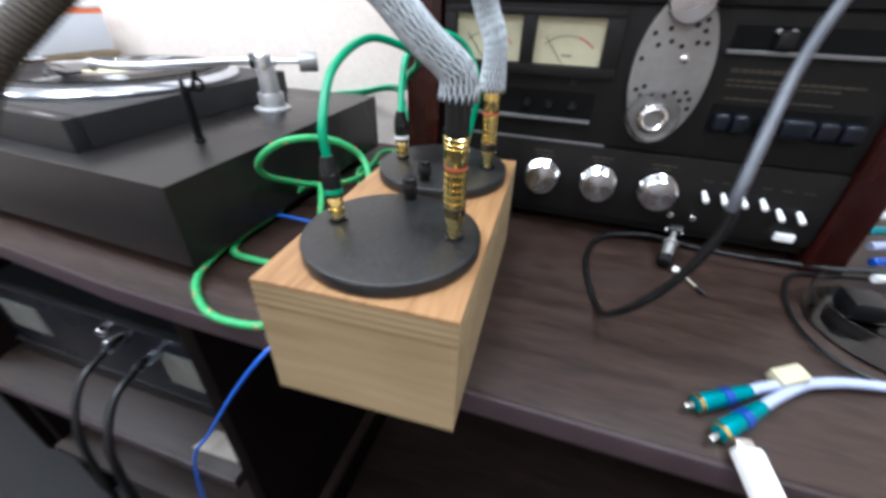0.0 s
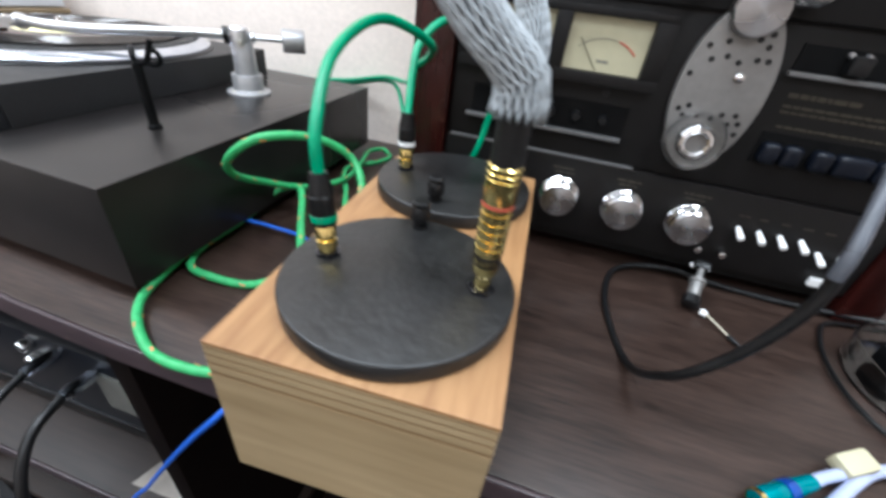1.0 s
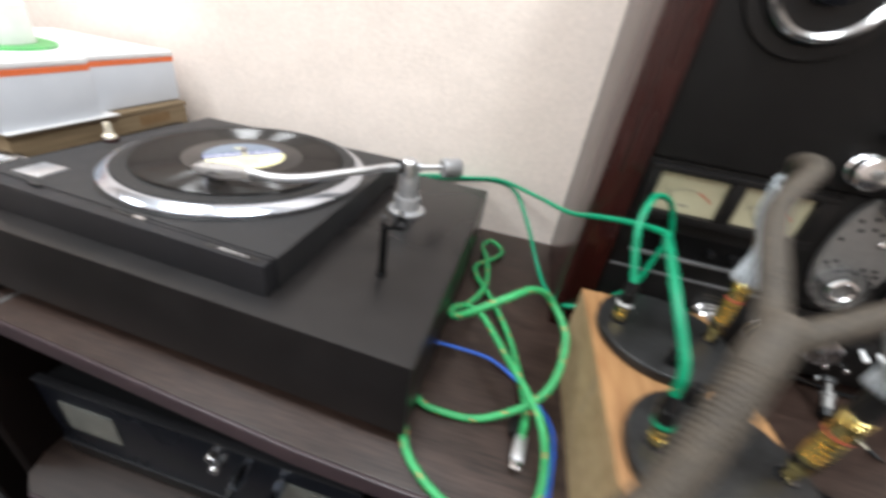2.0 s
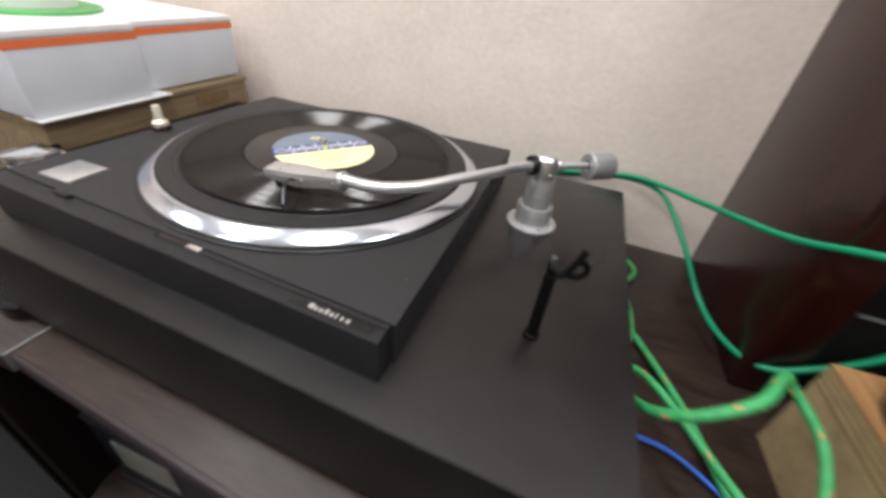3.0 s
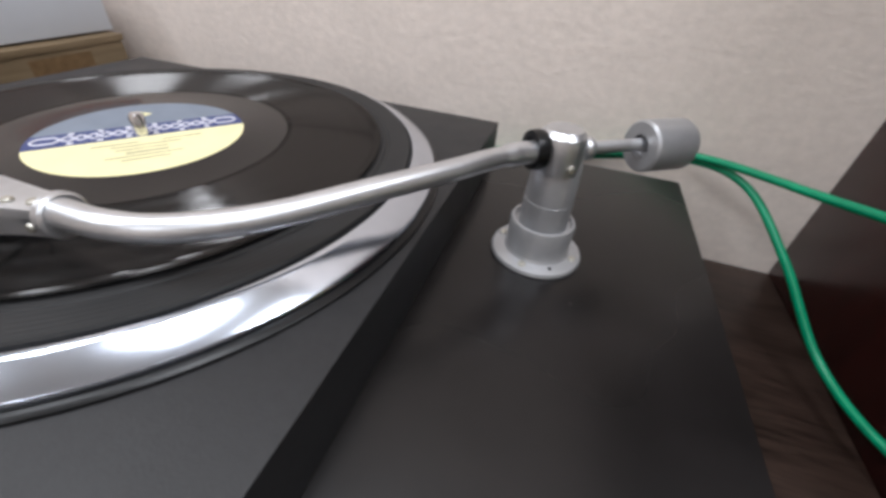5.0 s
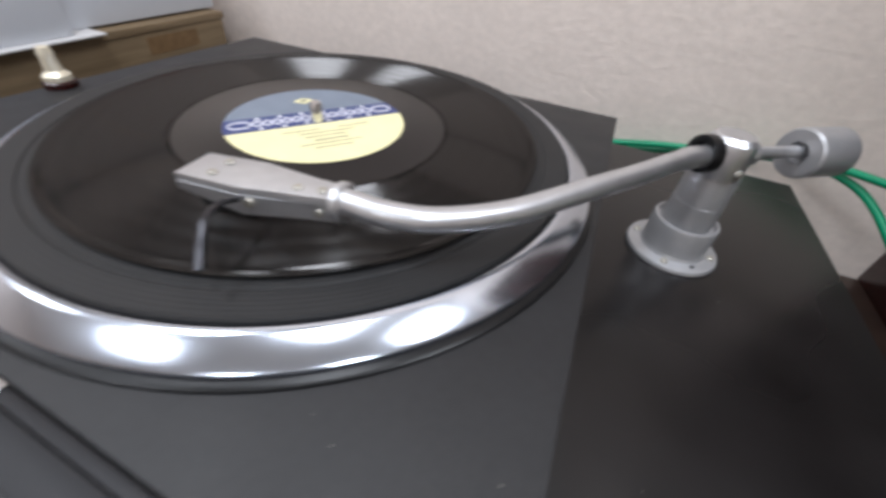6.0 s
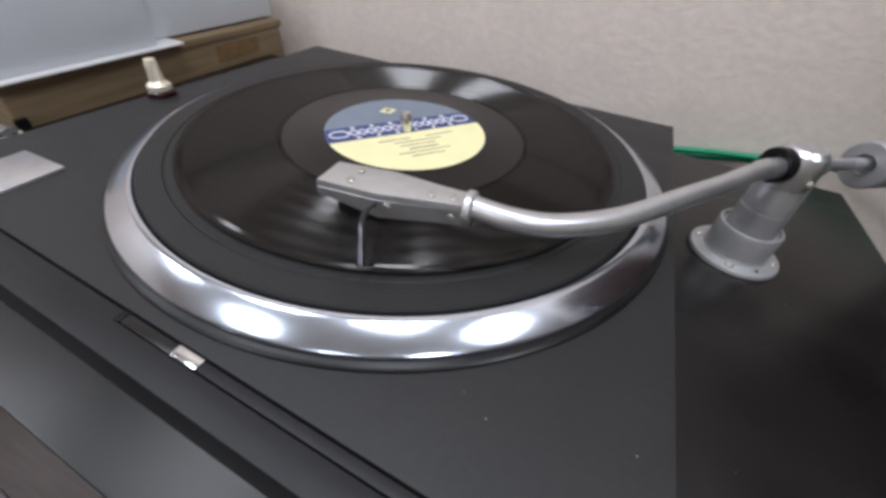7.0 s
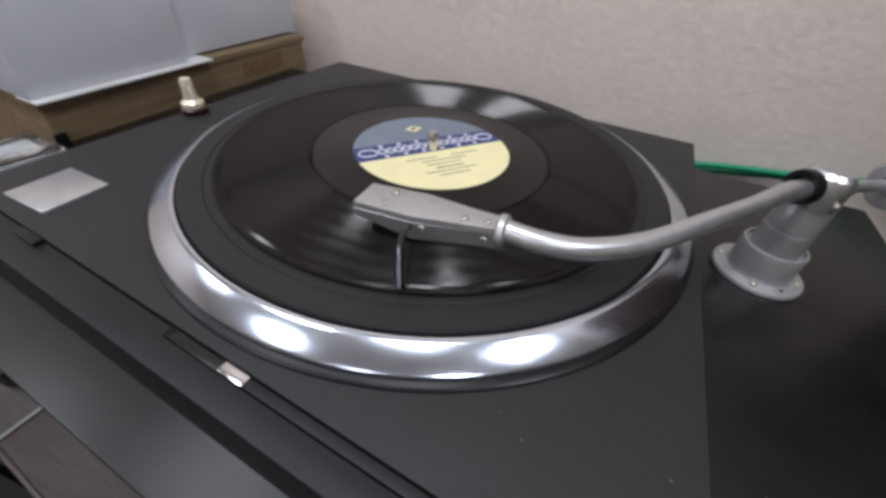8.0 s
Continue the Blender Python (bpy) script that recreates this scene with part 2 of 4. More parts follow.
def box(x0, x1, y0, y1, z0, z1, bevel=0.0, bm=None, seg=2, m=None):
    b = bmesh.new()
    bmesh.ops.create_cube(b, size=1)
    bmesh.ops.transform(b, matrix=Matrix.Translation(((x0 + x1) / 2, (y0 + y1) / 2, (z0 + z1) / 2)) @ Matrix.Diagonal((x1 - x0, y1 - y0, z1 - z0, 1)), verts=b.verts)
    if bevel:
        bmesh.ops.bevel(b, geom=b.edges[:], offset=bevel, segments=seg, profile=0.6, affect="EDGES")
    if m is not None:
        bmesh.ops.transform(b, matrix=m, verts=b.verts)
    return b if bm is None else join(bm, b)


def join(bm, other):
    me = bpy.data.meshes.new("joined")
    other.to_mesh(me)
    other.free()
    bm.from_mesh(me)
    bpy.data.meshes.remove(me)
    return bm


def aim(p, d, spin=0.0):
    """A pose at p whose z axis points along d."""
    return Matrix.Translation(p) @ Vector(d).to_track_quat("Z", "Y").to_matrix().to_4x4() @ pose(0, 0, 0, 0, 0, spin)


def lathe(profile, m=None, seg=48, bm=None, knurl=0.0):
    """A turned form: radius and height pairs round z, closed at both ends on the axis where the radius is 0."""
    b = bmesh.new()
    rows = []
    for r, z in profile:
        if r < 1e-6:
            rows.append([b.verts.new((0, 0, z))])
        else:
            rows.append([b.verts.new(((r - (knurl if i % 2 and knurl else 0)) * math.cos(2 * math.pi * i / seg), (r - (knurl if i % 2 and knurl else 0)) * math.sin(2 * math.pi * i / seg), z)) for i in range(seg)])
    for a, c in zip(rows, rows[1:]):
        for i in range(seg):
            j = (i + 1) % seg
            if len(a) == 1 and len(c) == 1:
                continue
            if len(a) == 1:
                b.faces.new((a[0], c[i], c[j]))
            elif len(c) == 1:
                b.faces.new((a[i], a[j], c[0]))
            else:
                b.faces.new((a[i], a[j], c[j], c[i]))
    if m is not None:
        bmesh.ops.transform(b, matrix=m, verts=b.verts)
    return b if bm is None else join(bm, b)


def rod(p, q, r, seg=24, bevel=0.0, bm=None, knurl=0.0):
    p, q = Vector(p), Vector(q)
    h = (q - p).length
    e = min(bevel, h / 3)
    prof = [(0, 0), (r - e, 0), (r, e), (r, h - e), (r - e, h), (0, h)] if e else [(0, 0), (r, 0), (r, h), (0, h)]
    return lathe(prof, aim(p, q - p), seg, bm, knurl)


def smooth_path(points, step):
    pts = [Vector(p) for p in points]
    pts = [2 * pts[0] - pts[1]] + pts + [2 * pts[-1] - pts[-2]]
    out = []
    for a, b, c, d in zip(pts, pts[1:], pts[2:], pts[3:]):
        k = max(2, int((c - b).length / step))
        for i in range(k):
            t = i / k
            out.append(0.5 * (2 * b + (c - a) * t + (2 * a - 5 * b + 4 * c - d) * t * t + (3 * b - a - 3 * c + d) * t ** 3))
    out.append(pts[-2])
    return out


def rings(path, radius, seg):
    """Rings of points round a path, carried along without twist."""
    out, up = [], None
    for i, p in enumerate(path):
        d = (path[min(i + 1, len(path) - 1)] - path[max(i - 1, 0)]).normalized()
        if up is None:
            up = d.orthogonal().normalized()
        up = (up - d * up.dot(d)).normalized()
        side = d.cross(up)
        r = radius(i, len(path)) if callable(radius) else radius
        out.append([p + r * (math.cos(2 * math.pi * k / seg) * up + math.sin(2 * math.pi * k / seg) * side) for k in range(seg)])
    return out


def tube(points, radius, seg=12, step=0.006, bm=None):
    b = bmesh.new()
    rows = [[b.verts.new(v) for v in row] for row in rings(smooth_path(points, step), radius, seg)]
    for a, c in zip(rows, rows[1:]):
        for i in range(seg):
            j = (i + 1) % seg
            b.faces.new((a[i], a[j], c[j], c[i]))
    b.faces.new(rows[0][::-1])
    b.faces.new(rows[-1])
    return b if bm is None else join(bm, b)


def prism(outline, z0, z1, m=None, bevel=0.0, bm=None):
    """A flat plate from an outline in x and y."""
    b = bmesh.new()
    low = [b.verts.new((x, y, z0)) for x, y in outline]
    f = b.faces.new(low)
    top = bmesh.ops.extrude_face_region(b, geom=[f])["geom"]
    bmesh.ops.translate(b, vec=(0, 0, z1 - z0), verts=[v for v in top if isinstance(v, bmesh.types.BMVert)])
    if bevel:
        bmesh.ops.bevel(b, geom=[e for e in b.edges if all(v.co.z > z1 - 1e-7 for v in e.verts)], offset=bevel, segments=2, profile=0.6, affect="EDGES")
    if m is not None:
        bmesh.ops.transform(b, matrix=m, verts=b.verts)
    return b if bm is None else join(bm, b)


def oval(rx, ry, n=40, cx=0.0, cy=0.0, a0=0.0, a1=360.0):
    return [(cx + rx * math.cos(radians(a0 + (a1 - a0) * i / n)), cy + ry * math.sin(radians(a0 + (a1 - a0) * i / n))) for i in range(n + (a1 - a0 < 360))]


def upright(x, y, z):
    """A pose whose x runs along the wall, y up and z out of the wall, towards the front."""
    return pose(x, y, z, 90, 0, 0)

# ---- the room ----
W = 3.2


def setting(name, bm, material, label, category):
    return tagged(part(name, bm, material), label, category, kind="structure")


setting("wall_north", box(-W, W, WALL_Y, WALL_Y + 0.12, FLOOR, CEILING), M_WALL, "cream textured wallpaper on the wall behind the table", "wall")
setting("wall_south", box(-W, W, -3.1, -3.0, FLOOR, CEILING), M_WALL, "plain cream wall closing the room", "wall")
setting("wall_west", box(-W - 0.1, -W, -3.0, WALL_Y, FLOOR, CEILING), M_WALL, "plain cream side wall closing the room", "wall")
setting("wall_east", box(W, W + 0.1, -3.0, WALL_Y, FLOOR, CEILING), M_WALL, "plain cream side wall closing the room", "wall")
setting("floor", box(-W, W, -3.0, WALL_Y, FLOOR - 0.1, FLOOR), M_FLOOR, "dark grey carpet floor under the table", "floor")
setting("ceiling", box(-W, W, -3.0, WALL_Y, CEILING, CEILING + 0.1), M_CEIL, "white plain office ceiling", "ceiling")
for lx, ly in LAMPS:
    lamp_thing = thing("ceiling_light", (lx, ly, CEILING), "square white recessed ceiling light panel, lit", "ceiling light", group="ceiling lights")
    for sx, sy, wx, wy in ((0, 0.295, 0.31, 0.015), (0, -0.295, 0.31, 0.015), (0.295, 0, 0.015, 0.28), (-0.295, 0, 0.015, 0.28)):
        part("frame", box(lx + sx - wx, lx + sx + wx, ly + sy - wy, ly + sy + wy, CEILING - 0.03, CEILING, 0.003), M_WHITE, lamp_thing)

# ---- the table and the cabinet below it ----
EDGE = -0.052


def front(x):
    """The front edge of the table, slanted left of x = 0.1 to fit the camera's view."""
    return -0.050 if x > 0.1 else -0.050 - 0.072 * (x - 0.1)


table = thing("cabinet_table", (0.3, 0.2, FLOOR), "dark brown wood laminate cabinet table with open bays", "table")
part("tabletop", prism([(-0.335, front(-0.335) + 0.003), (-0.1, front(-0.1) + 0.003), (0.06, front(0.06) + 0.003), (0.16, front(0.16) + 0.003), (1.45, front(1.45) + 0.003), (1.45, WALL_Y - 0.002), (-0.335, WALL_Y - 0.002)], -0.024, 0, bevel=0.001), M_TABLE, table)
part("edge_band", prism([(-0.335, front(-0.335)), (-0.1, front(-0.1)), (0.06, front(0.06)), (0.16, front(0.16)), (1.45, front(1.45)), (1.45, front(1.45) + 0.003), (0.16, front(0.16) + 0.003), (0.06, front(0.06) + 0.003), (-0.1, front(-0.1) + 0.003), (-0.335, front(-0.335) + 0.003)], -0.023, -0.001, bevel=0.0008), M_TABLE_EDGE, table, "purple-brown plastic edge band")
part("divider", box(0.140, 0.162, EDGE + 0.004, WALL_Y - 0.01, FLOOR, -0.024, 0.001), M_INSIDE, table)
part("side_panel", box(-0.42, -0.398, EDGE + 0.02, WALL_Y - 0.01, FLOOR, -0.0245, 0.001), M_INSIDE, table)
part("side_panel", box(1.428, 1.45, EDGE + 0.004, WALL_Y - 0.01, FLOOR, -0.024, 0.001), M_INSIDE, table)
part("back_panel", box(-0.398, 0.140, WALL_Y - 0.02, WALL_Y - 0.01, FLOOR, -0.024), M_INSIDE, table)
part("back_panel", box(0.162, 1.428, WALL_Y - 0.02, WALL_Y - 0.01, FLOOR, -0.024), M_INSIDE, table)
SHELF_Z = -0.300
part("shelf", prism([(-0.397, 0.44), (-0.397, EDGE + 0.04), (-0.385, EDGE + 0.010), (-0.36, EDGE - 0.008), (0.139, EDGE - 0.008), (0.139, 0.44)], SHELF_Z - 0.022, SHELF_Z, bevel=0.001), M_SHADED_SHELF, table)
part("shelf_edge", box(-0.358, 0.139, EDGE - 0.0108, EDGE - 0.0082, SHELF_Z - 0.021, SHELF_Z - 0.001, 0.0008), M_TABLE_EDGE, table, "purple-brown plastic edge band")
part("shelf", box(-0.397, 0.177, EDGE + 0.005, 0.47, -0.56, -0.538, 0.001), M_SHADED_SHELF, table)
part("bottom_board", box(0.163, 1.427, EDGE + 0.03, 0.44, -0.70, -0.678, 0.001), M_SHADED_SHELF, table)
side = thing("side_table", (-0.9, 0.2, FLOOR), "dark brown wood laminate side table beside the cabinet", "table")
part("tabletop", box(-1.5, -0.338, EDGE + 0.03, WALL_Y - 0.002, -0.024, -0.001, 0.0015), M_TABLE, side)
part("edge_strip", box(-0.3378, -0.3352, EDGE + 0.03, 0.30, -0.02, 0.0012, 0.0004), M_LEDGE, side, "thin metal joint strip")
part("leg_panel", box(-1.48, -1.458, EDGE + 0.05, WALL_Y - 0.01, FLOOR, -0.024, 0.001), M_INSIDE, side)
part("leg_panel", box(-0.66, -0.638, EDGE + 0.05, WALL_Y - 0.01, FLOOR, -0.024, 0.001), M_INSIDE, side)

# ---- turntable ----
PZ, CZ = 0.102, 0.137
PX0, PX1, PY1 = -0.456, 0.147, 0.399
CX0, CX1, CY1 = -0.362, 0.0, 0.360
SX, SY = -0.1604, 0.2060
tt = thing("turntable", (-0.15, 0.19, 0), "black direct-drive turntable on a wide black lacquered plinth", "turntable")
part("plinth", prism([(PX0, 0.0165), (PX1, -0.012), (PX1, PY1), (PX0, PY1)], 0.016, PZ, bevel=0.0018), M_PLINTH, tt, "black satin lacquered plinth with smudges")
for fx in (-0.38, 0.10):
    for fy in (0.03, 0.37):
        part("foot", lathe([(0, 0), (0.022, 0), (0.024, 0.003), (0.024, 0.0155), (0, 0.0155)], pose(fx, fy, 0)), M_BLACK, tt)
part("chassis", prism([(CX0, 0.0547), (CX1, 0.0350), (CX1, CY1), (CX0 + 0.013, CY1)], PZ + 0.0005, CZ, bevel=0.0012), M_CHASSIS, tt, "charcoal textured metal chassis")
part("front_strip", prism([(CX0, 0.0387), (CX1 - 0.003, 0.0190), (CX1 - 0.003, 0.0302), (-0.1875, 0.0402), (-0.1875, 0.0446), (CX0, 0.0541)], PZ + 0.0005, CZ - 0.0008, bevel=0.0008), M_STRIP, tt, "dark anodised front control strip")
part("strip_step", prism([(-0.1870, 0.0405), (CX1 - 0.003, 0.0306), (CX1 - 0.003, 0.0345), (-0.1870, 0.0445)], PZ + 0.0005, CZ - 0.0006, bevel=0.0004), M_STRIP, tt)
SLOPE = pose(0, 0, 0, 0, 0, -3.1)
part("badge", box(-0.068, -0.011, 0.0215, 0.0290, CZ - 0.001, CZ - 0.0004, 0.0002, m=SLOPE), M_BLACK, tt, "dark name badge with silver mark")
for i, (bw, bh) in enumerate(((5, 9), (4, 6), (4, 6), (4, 9), (4, 6), (2, 8), (3, 6), (4, 6))):
    x = -0.0545 + i * 0.0037
    part("badge_mark", box(x, x + bw * 0.00062, 0.0236, 0.0236 + bh * 0.0004, CZ - 0.0004, CZ - 0.0001, m=SLOPE), M_ALU, tt)
part("strobe_window", box(-0.186, -0.1605, 0.0302, 0.0342, CZ - 0.0012, CZ - 0.0005, 0.0002, m=SLOPE), M_PLINTH, tt, "dark strobe window slot")
part("strobe_lens", box(-0.1600, -0.1480, 0.0302, 0.0343, CZ - 0.0012, CZ + 0.0002, 0.0004, m=SLOPE), M_STEEL, tt, "bright metal strobe lens")
part("start_button", box(-0.333, -0.2995, 0.0600, 0.0920, CZ - 0.001, CZ + 0.0016, 0.0008), M_ALU, tt, "square silver start button")
part("slot_divider", box(-0.1885, -0.187, 0.0300, 0.0344, CZ - 0.0012, CZ - 0.0002, 0.0002, m=SLOPE), M_BLACK, tt)
part("power_switch", box(-0.297, -0.280, 0.0300, 0.0344, CZ - 0.0012, CZ + 0.0015, 0.0006, m=SLOPE), M_BLACK, tt)
AX = pose(SX, SY, 0)
part("platter_seat", lathe([(0.10, CZ - 0.001), (0.1572, CZ - 0.001), (0.1572, CZ + 0.0012), (0.1557, CZ + 0.0022), (0.10, CZ + 0.0022)], AX, 96), M_BLACK, tt)
pl = part("platter_rim", lathe([(0.10, 0.002), (0.1530, 0.002), (0.1541, 0.0027), (0.1543, 0.0040), (0.1540, 0.0049), (0.1532, 0.0056), (0.1446, 0.0103), (0.1434, 0.0108), (0.1418, 0.0108), (0.1408, 0.0098), (0.1408, 0.004)], None, 128), M_CHROME, tt, "polished bevelled platter rim", local=True, sharp=25)
pl.location = Vector((SX, SY, CZ)) - PLACE[tt].translation
mt = part("rubber_mat", lathe([(0, 0.004), (0.1404, 0.004), (0.1404, 0.0116), (0.1396, 0.0124), (0.1290, 0.0124), (0.1282, 0.0118), (0.1268, 0.0118), (0.1262, 0.0124), (0, 0.0124)], None, 96), M_RUBBER, tt, "black ribbed rubber mat", local=True)
mt.location = Vector((SX, SY, CZ)) - PLACE[tt].translation
RZ = CZ + 0.0126
part("spindle", lathe([(0, RZ), (0.0036, RZ), (0.0036, RZ + 0.0105), (0.0026, RZ + 0.0125), (0, RZ + 0.013)], AX, 24), M_STEEL, tt)

record = thing("vinyl_record", (SX, SY, RZ), "black ten-inch vinyl record with a pale yellow, navy and grey label", "record", rz=52)
part("disc", lathe([(0.0495, 0.0002), (0.121, 0.0002), (0.1232, 0.0008), (0.1236, 0.0014), (0.1230, 0.0021), (0.1218, 0.0022), (0.1195, 0.0016), (0.0745, 0.0016), (0.0740, 0.0014), (0.0725, 0.0014), (0.0720, 0.0016)], None, 160), M_VINYL, record, local=True, sharp=6)
part("lead_out", lathe([(0.0718, 0.0003), (0.0718, 0.00155), (0.0506, 0.00155), (0.0492, 0.0018), (0.0484, 0.0018), (0.0484, 0.0003)], None, 96), M_DEAD, record, "smooth run-out band", local=True)
LZ = 0.0018
LR = 0.0484


def segment(y0, y1, n=40):
    """The slice of the label's disc between two chords."""
    a0, a1 = math.asin(max(-1, y0 / LR)), math.asin(min(1, y1 / LR))
    right = [(LR * math.cos(a0 + (a1 - a0) * i / n), LR * math.sin(a0 + (a1 - a0) * i / n)) for i in range(n + 1)]
    left = [(-x, y) for x, y in reversed(right)]
    pts = right + left
    return [p for i, p in enumerate(pts) if (Vector(p) - Vector(pts[i - 1])).length > 1e-6]


label_low = part("label", prism(segment(-LR, -0.004), 0.0005, LZ), M_YELLOW, record, "pale yellow half of the paper label", local=True)
label_mid = part("label", prism(segment(-0.004, 0.0135), 0.0005, LZ), M_NAVY, record, "navy band with pale chain ornament", local=True)
label_top = part("label", prism(segment(0.0135, LR), 0.0005, LZ), M_LABEL_GREY, record, "blue-grey part of the paper label", local=True)
orn = bmesh.new()
n_link = 7
for s in (1, -1):
    tube([(-0.036 + 0.072 * i / (2 * n_link), 0.0048 + s * (0.0032 if i % 2 else -0.0032), LZ + 0.0001) for i in range(2 * n_link + 1)], 0.0006, 5, 0.0015, orn)
for s in (1, -1):
    tube([(-0.036, 0.0085, LZ + 0.0001), (-0.043, 0.0085, LZ + 0.0001), (-0.0455, 0.0048, LZ + 0.0001), (-0.043, 0.0012, LZ + 0.0001), (-0.036, 0.0012, LZ + 0.0001)] if s > 0 else [(0.036, 0.0085, LZ + 0.0001), (0.043, 0.0085, LZ + 0.0001), (0.0455, 0.0048, LZ + 0.0001), (0.043, 0.0012, LZ + 0.0001), (0.036, 0.0012, LZ + 0.0001)], 0.0006, 5, 0.0015, orn)
for i in range(6):
    x = -0.03 + i * 0.012
    box(x - 0.0012, x + 0.0012, 0.0100, 0.0124, LZ, LZ + 0.0003, bm=orn)
    box(x - 0.0012, x + 0.0012, -0.0026, -0.0004, LZ, LZ + 0.0003, bm=orn)
part("ornament", orn, M_PALE, label_mid, "pale chain ornament", local=True)
part("emblem", prism([(-0.006, 0.030), (0, 0.0255), (0.006, 0.030), (0, 0.0345)], LZ, LZ + 0.0002), M_YELLOW, label_top, local=True)
part("emblem_mark", prism(oval(0.0022, 0.0018, 12, 0, 0.030), LZ + 0.0002, LZ + 0.0004), M_PRINT, label_top, local=True)
for i, (x, w) in enumerate(((-0.022, 0.02), (0.008, 0.018), (-0.014, 0.03), (-0.012, 0.022), (-0.008, 0.018), (-0.016, 0.032), (-0.010, 0.02))):
    y = -0.011 - 0.0042 * max(0, i - 1)
    part("print_line", box(x, x + w, y - 0.0004 - (0.0004 if i == 4 else 0), y + 0.0004, LZ, LZ + 0.00012), M_PRINT, label_low, local=True)

# ---- tonearm ----
BX, BY = 0.0498, 0.2590
BASE = pose(BX, BY, PZ) @ Matrix.Diagonal((1, 1, 0.92, 1))
arm = thing("tonearm", (BX, BY, PZ), "silver J-shaped tonearm on a grey pillar with counterweight", "tonearm")
flange = part("flange", lathe([(0, 0), (0.0256, 0), (0.0259, 0.0012), (0.0253, 0.003), (0.0238, 0.0036), (0.0185, 0.0042), (0.0178, 0.006)], BASE, 64), M_ALU_GREY, arm)
for k in range(4):
    a = radians(256 + 90 * k)
    part("screw", lathe([(0, 0.0032), (0.0022, 0.0032), (0.0022, 0.0044), (0.0014, 0.0052), (0, 0.0052)], pose(BX + 0.0212 * math.cos(a), BY + 0.0212 * math.sin(a), PZ), 12), M_SCREW, flange)
# Small black disc in place of the dark inside of a grub hole.
part("grub_hole_disc", lathe([(0, 0.0030), (0.0010, 0.0030), (0.0010, 0.0041), (0, 0.0041)], pose(BX + 0.0212 * math.cos(radians(298)), BY + 0.0212 * math.sin(radians(298)), PZ), 10), M_BLACK, flange)
part("collar", lathe([(0.0178, 0.004), (0.0178, 0.0235), (0.0172, 0.0248), (0.0160, 0.0250), (0.0152, 0.0225), (0.0128, 0.0225)], BASE, 48), M_ALU_GREY, arm)
part("pillar", lathe([(0.0135, 0.02), (0.0130, 0.039), (0.0126, 0.0393), (0.0130, 0.0397), (0.0122, 0.060), (0.0115, 0.063), (0, 0.063)], BASE, 48), M_ALU_GREY, arm)
PV = Vector((0.0490, 0.2568, 0.1655))
BACK = Vector((0.0526, 0.0378, 0.0)).normalized()
part("pivot_housing", lathe([(0, -0.0100), (0.0116, -0.0100), (0.0119, -0.0030), (0.0119, 0.0060), (0.0112, 0.0085), (0.0088, 0.0108), (0, 0.0112)], Matrix.Translation(PV) @ pose(0, 0, 0, 0, 0, 20), 14), M_ALU, arm, "silver pivot housing with a chamfered cap", sharp=28)
part("bearing_screw", lathe([(0, 0), (0.0022, 0), (0.0022, 0.0012), (0.0014, 0.0018), (0, 0.0018)], aim(PV + Vector((0.0070, -0.0090, -0.0050)), (0.61, -0.79, 0)), 12), M_SCREW, arm)
part("pivot_ring", lathe([(0.0058, -0.003), (0.0092, -0.003), (0.0096, 0.0), (0.0092, 0.003), (0.0058, 0.003)], aim(PV - BACK * 0.0135 + Vector((0, 0, 0.001)), BACK), 40), M_BLACK, arm, "black bearing ring")
part("arm_tube", tube([(-0.0879, 0.1244, 0.1697), (-0.0719, 0.1258, 0.1688), (-0.0552, 0.1328, 0.1678), (-0.0341, 0.1513, 0.1672), (-0.0114, 0.1802, 0.1677), (0.0092, 0.2071, 0.1679), (0.0204, 0.2240, 0.1677), (0.0312, 0.2391, 0.1669), (0.0428, 0.2502, 0.1663)], lambda i, n: 0.0047 if i < n * 0.86 else 0.0054, 24, 0.003), M_ALU, arm, "curved satin aluminium arm tube")
part("counterweight_stub", rod(PV + BACK * 0.010, PV + BACK * 0.055, 0.0034, 20, 0.0005), M_ALU, arm)
part("stub_nut", lathe([(0, 0), (0.0052, 0), (0.0058, 0.0012), (0.0058, 0.0035), (0.005, 0.005), (0, 0.005)], aim(PV + BACK * 0.0125, BACK), 24), M_ALU, arm)
part("counterweight", lathe([(0, 0.004), (0.006, 0.004), (0.006, 0), (0.0122, 0), (0.0133, 0.0012), (0.0133, 0.0248), (0.0126, 0.0260), (0, 0.0260)], aim(PV + BACK * 0.0475 - Vector((0, 0, 0.001)), BACK), 64), M_ALU_GREY, arm, "grey metal counterweight")

HS = Matrix.Translation((-0.0885, 0.1250, 0.1682)) @ pose(0, 0, 0, 0, 4.5, 183.5)
part("headshell_collar", lathe([(0, -0.002), (0.0064, -0.002), (0.0073, -0.0012), (0.0073, 0.0012), (0.0064, 0.002), (0, 0.002)], HS @ pose(0, 0, 0, 0, 90, 0), 32), M_ALU, arm)
top_out = [(0.001, -0.0050), (0.012, -0.0060), (0.036, -0.0098), (0.0640, -0.0092), (0.0640, 0.0080), (0.036, 0.0090), (0.012, 0.0060), (0.001, 0.0050)]
hs = part("headshell", prism(top_out, -0.001, 0.0042, HS, 0.0009), M_ALU, arm, "silver headshell with small screws")
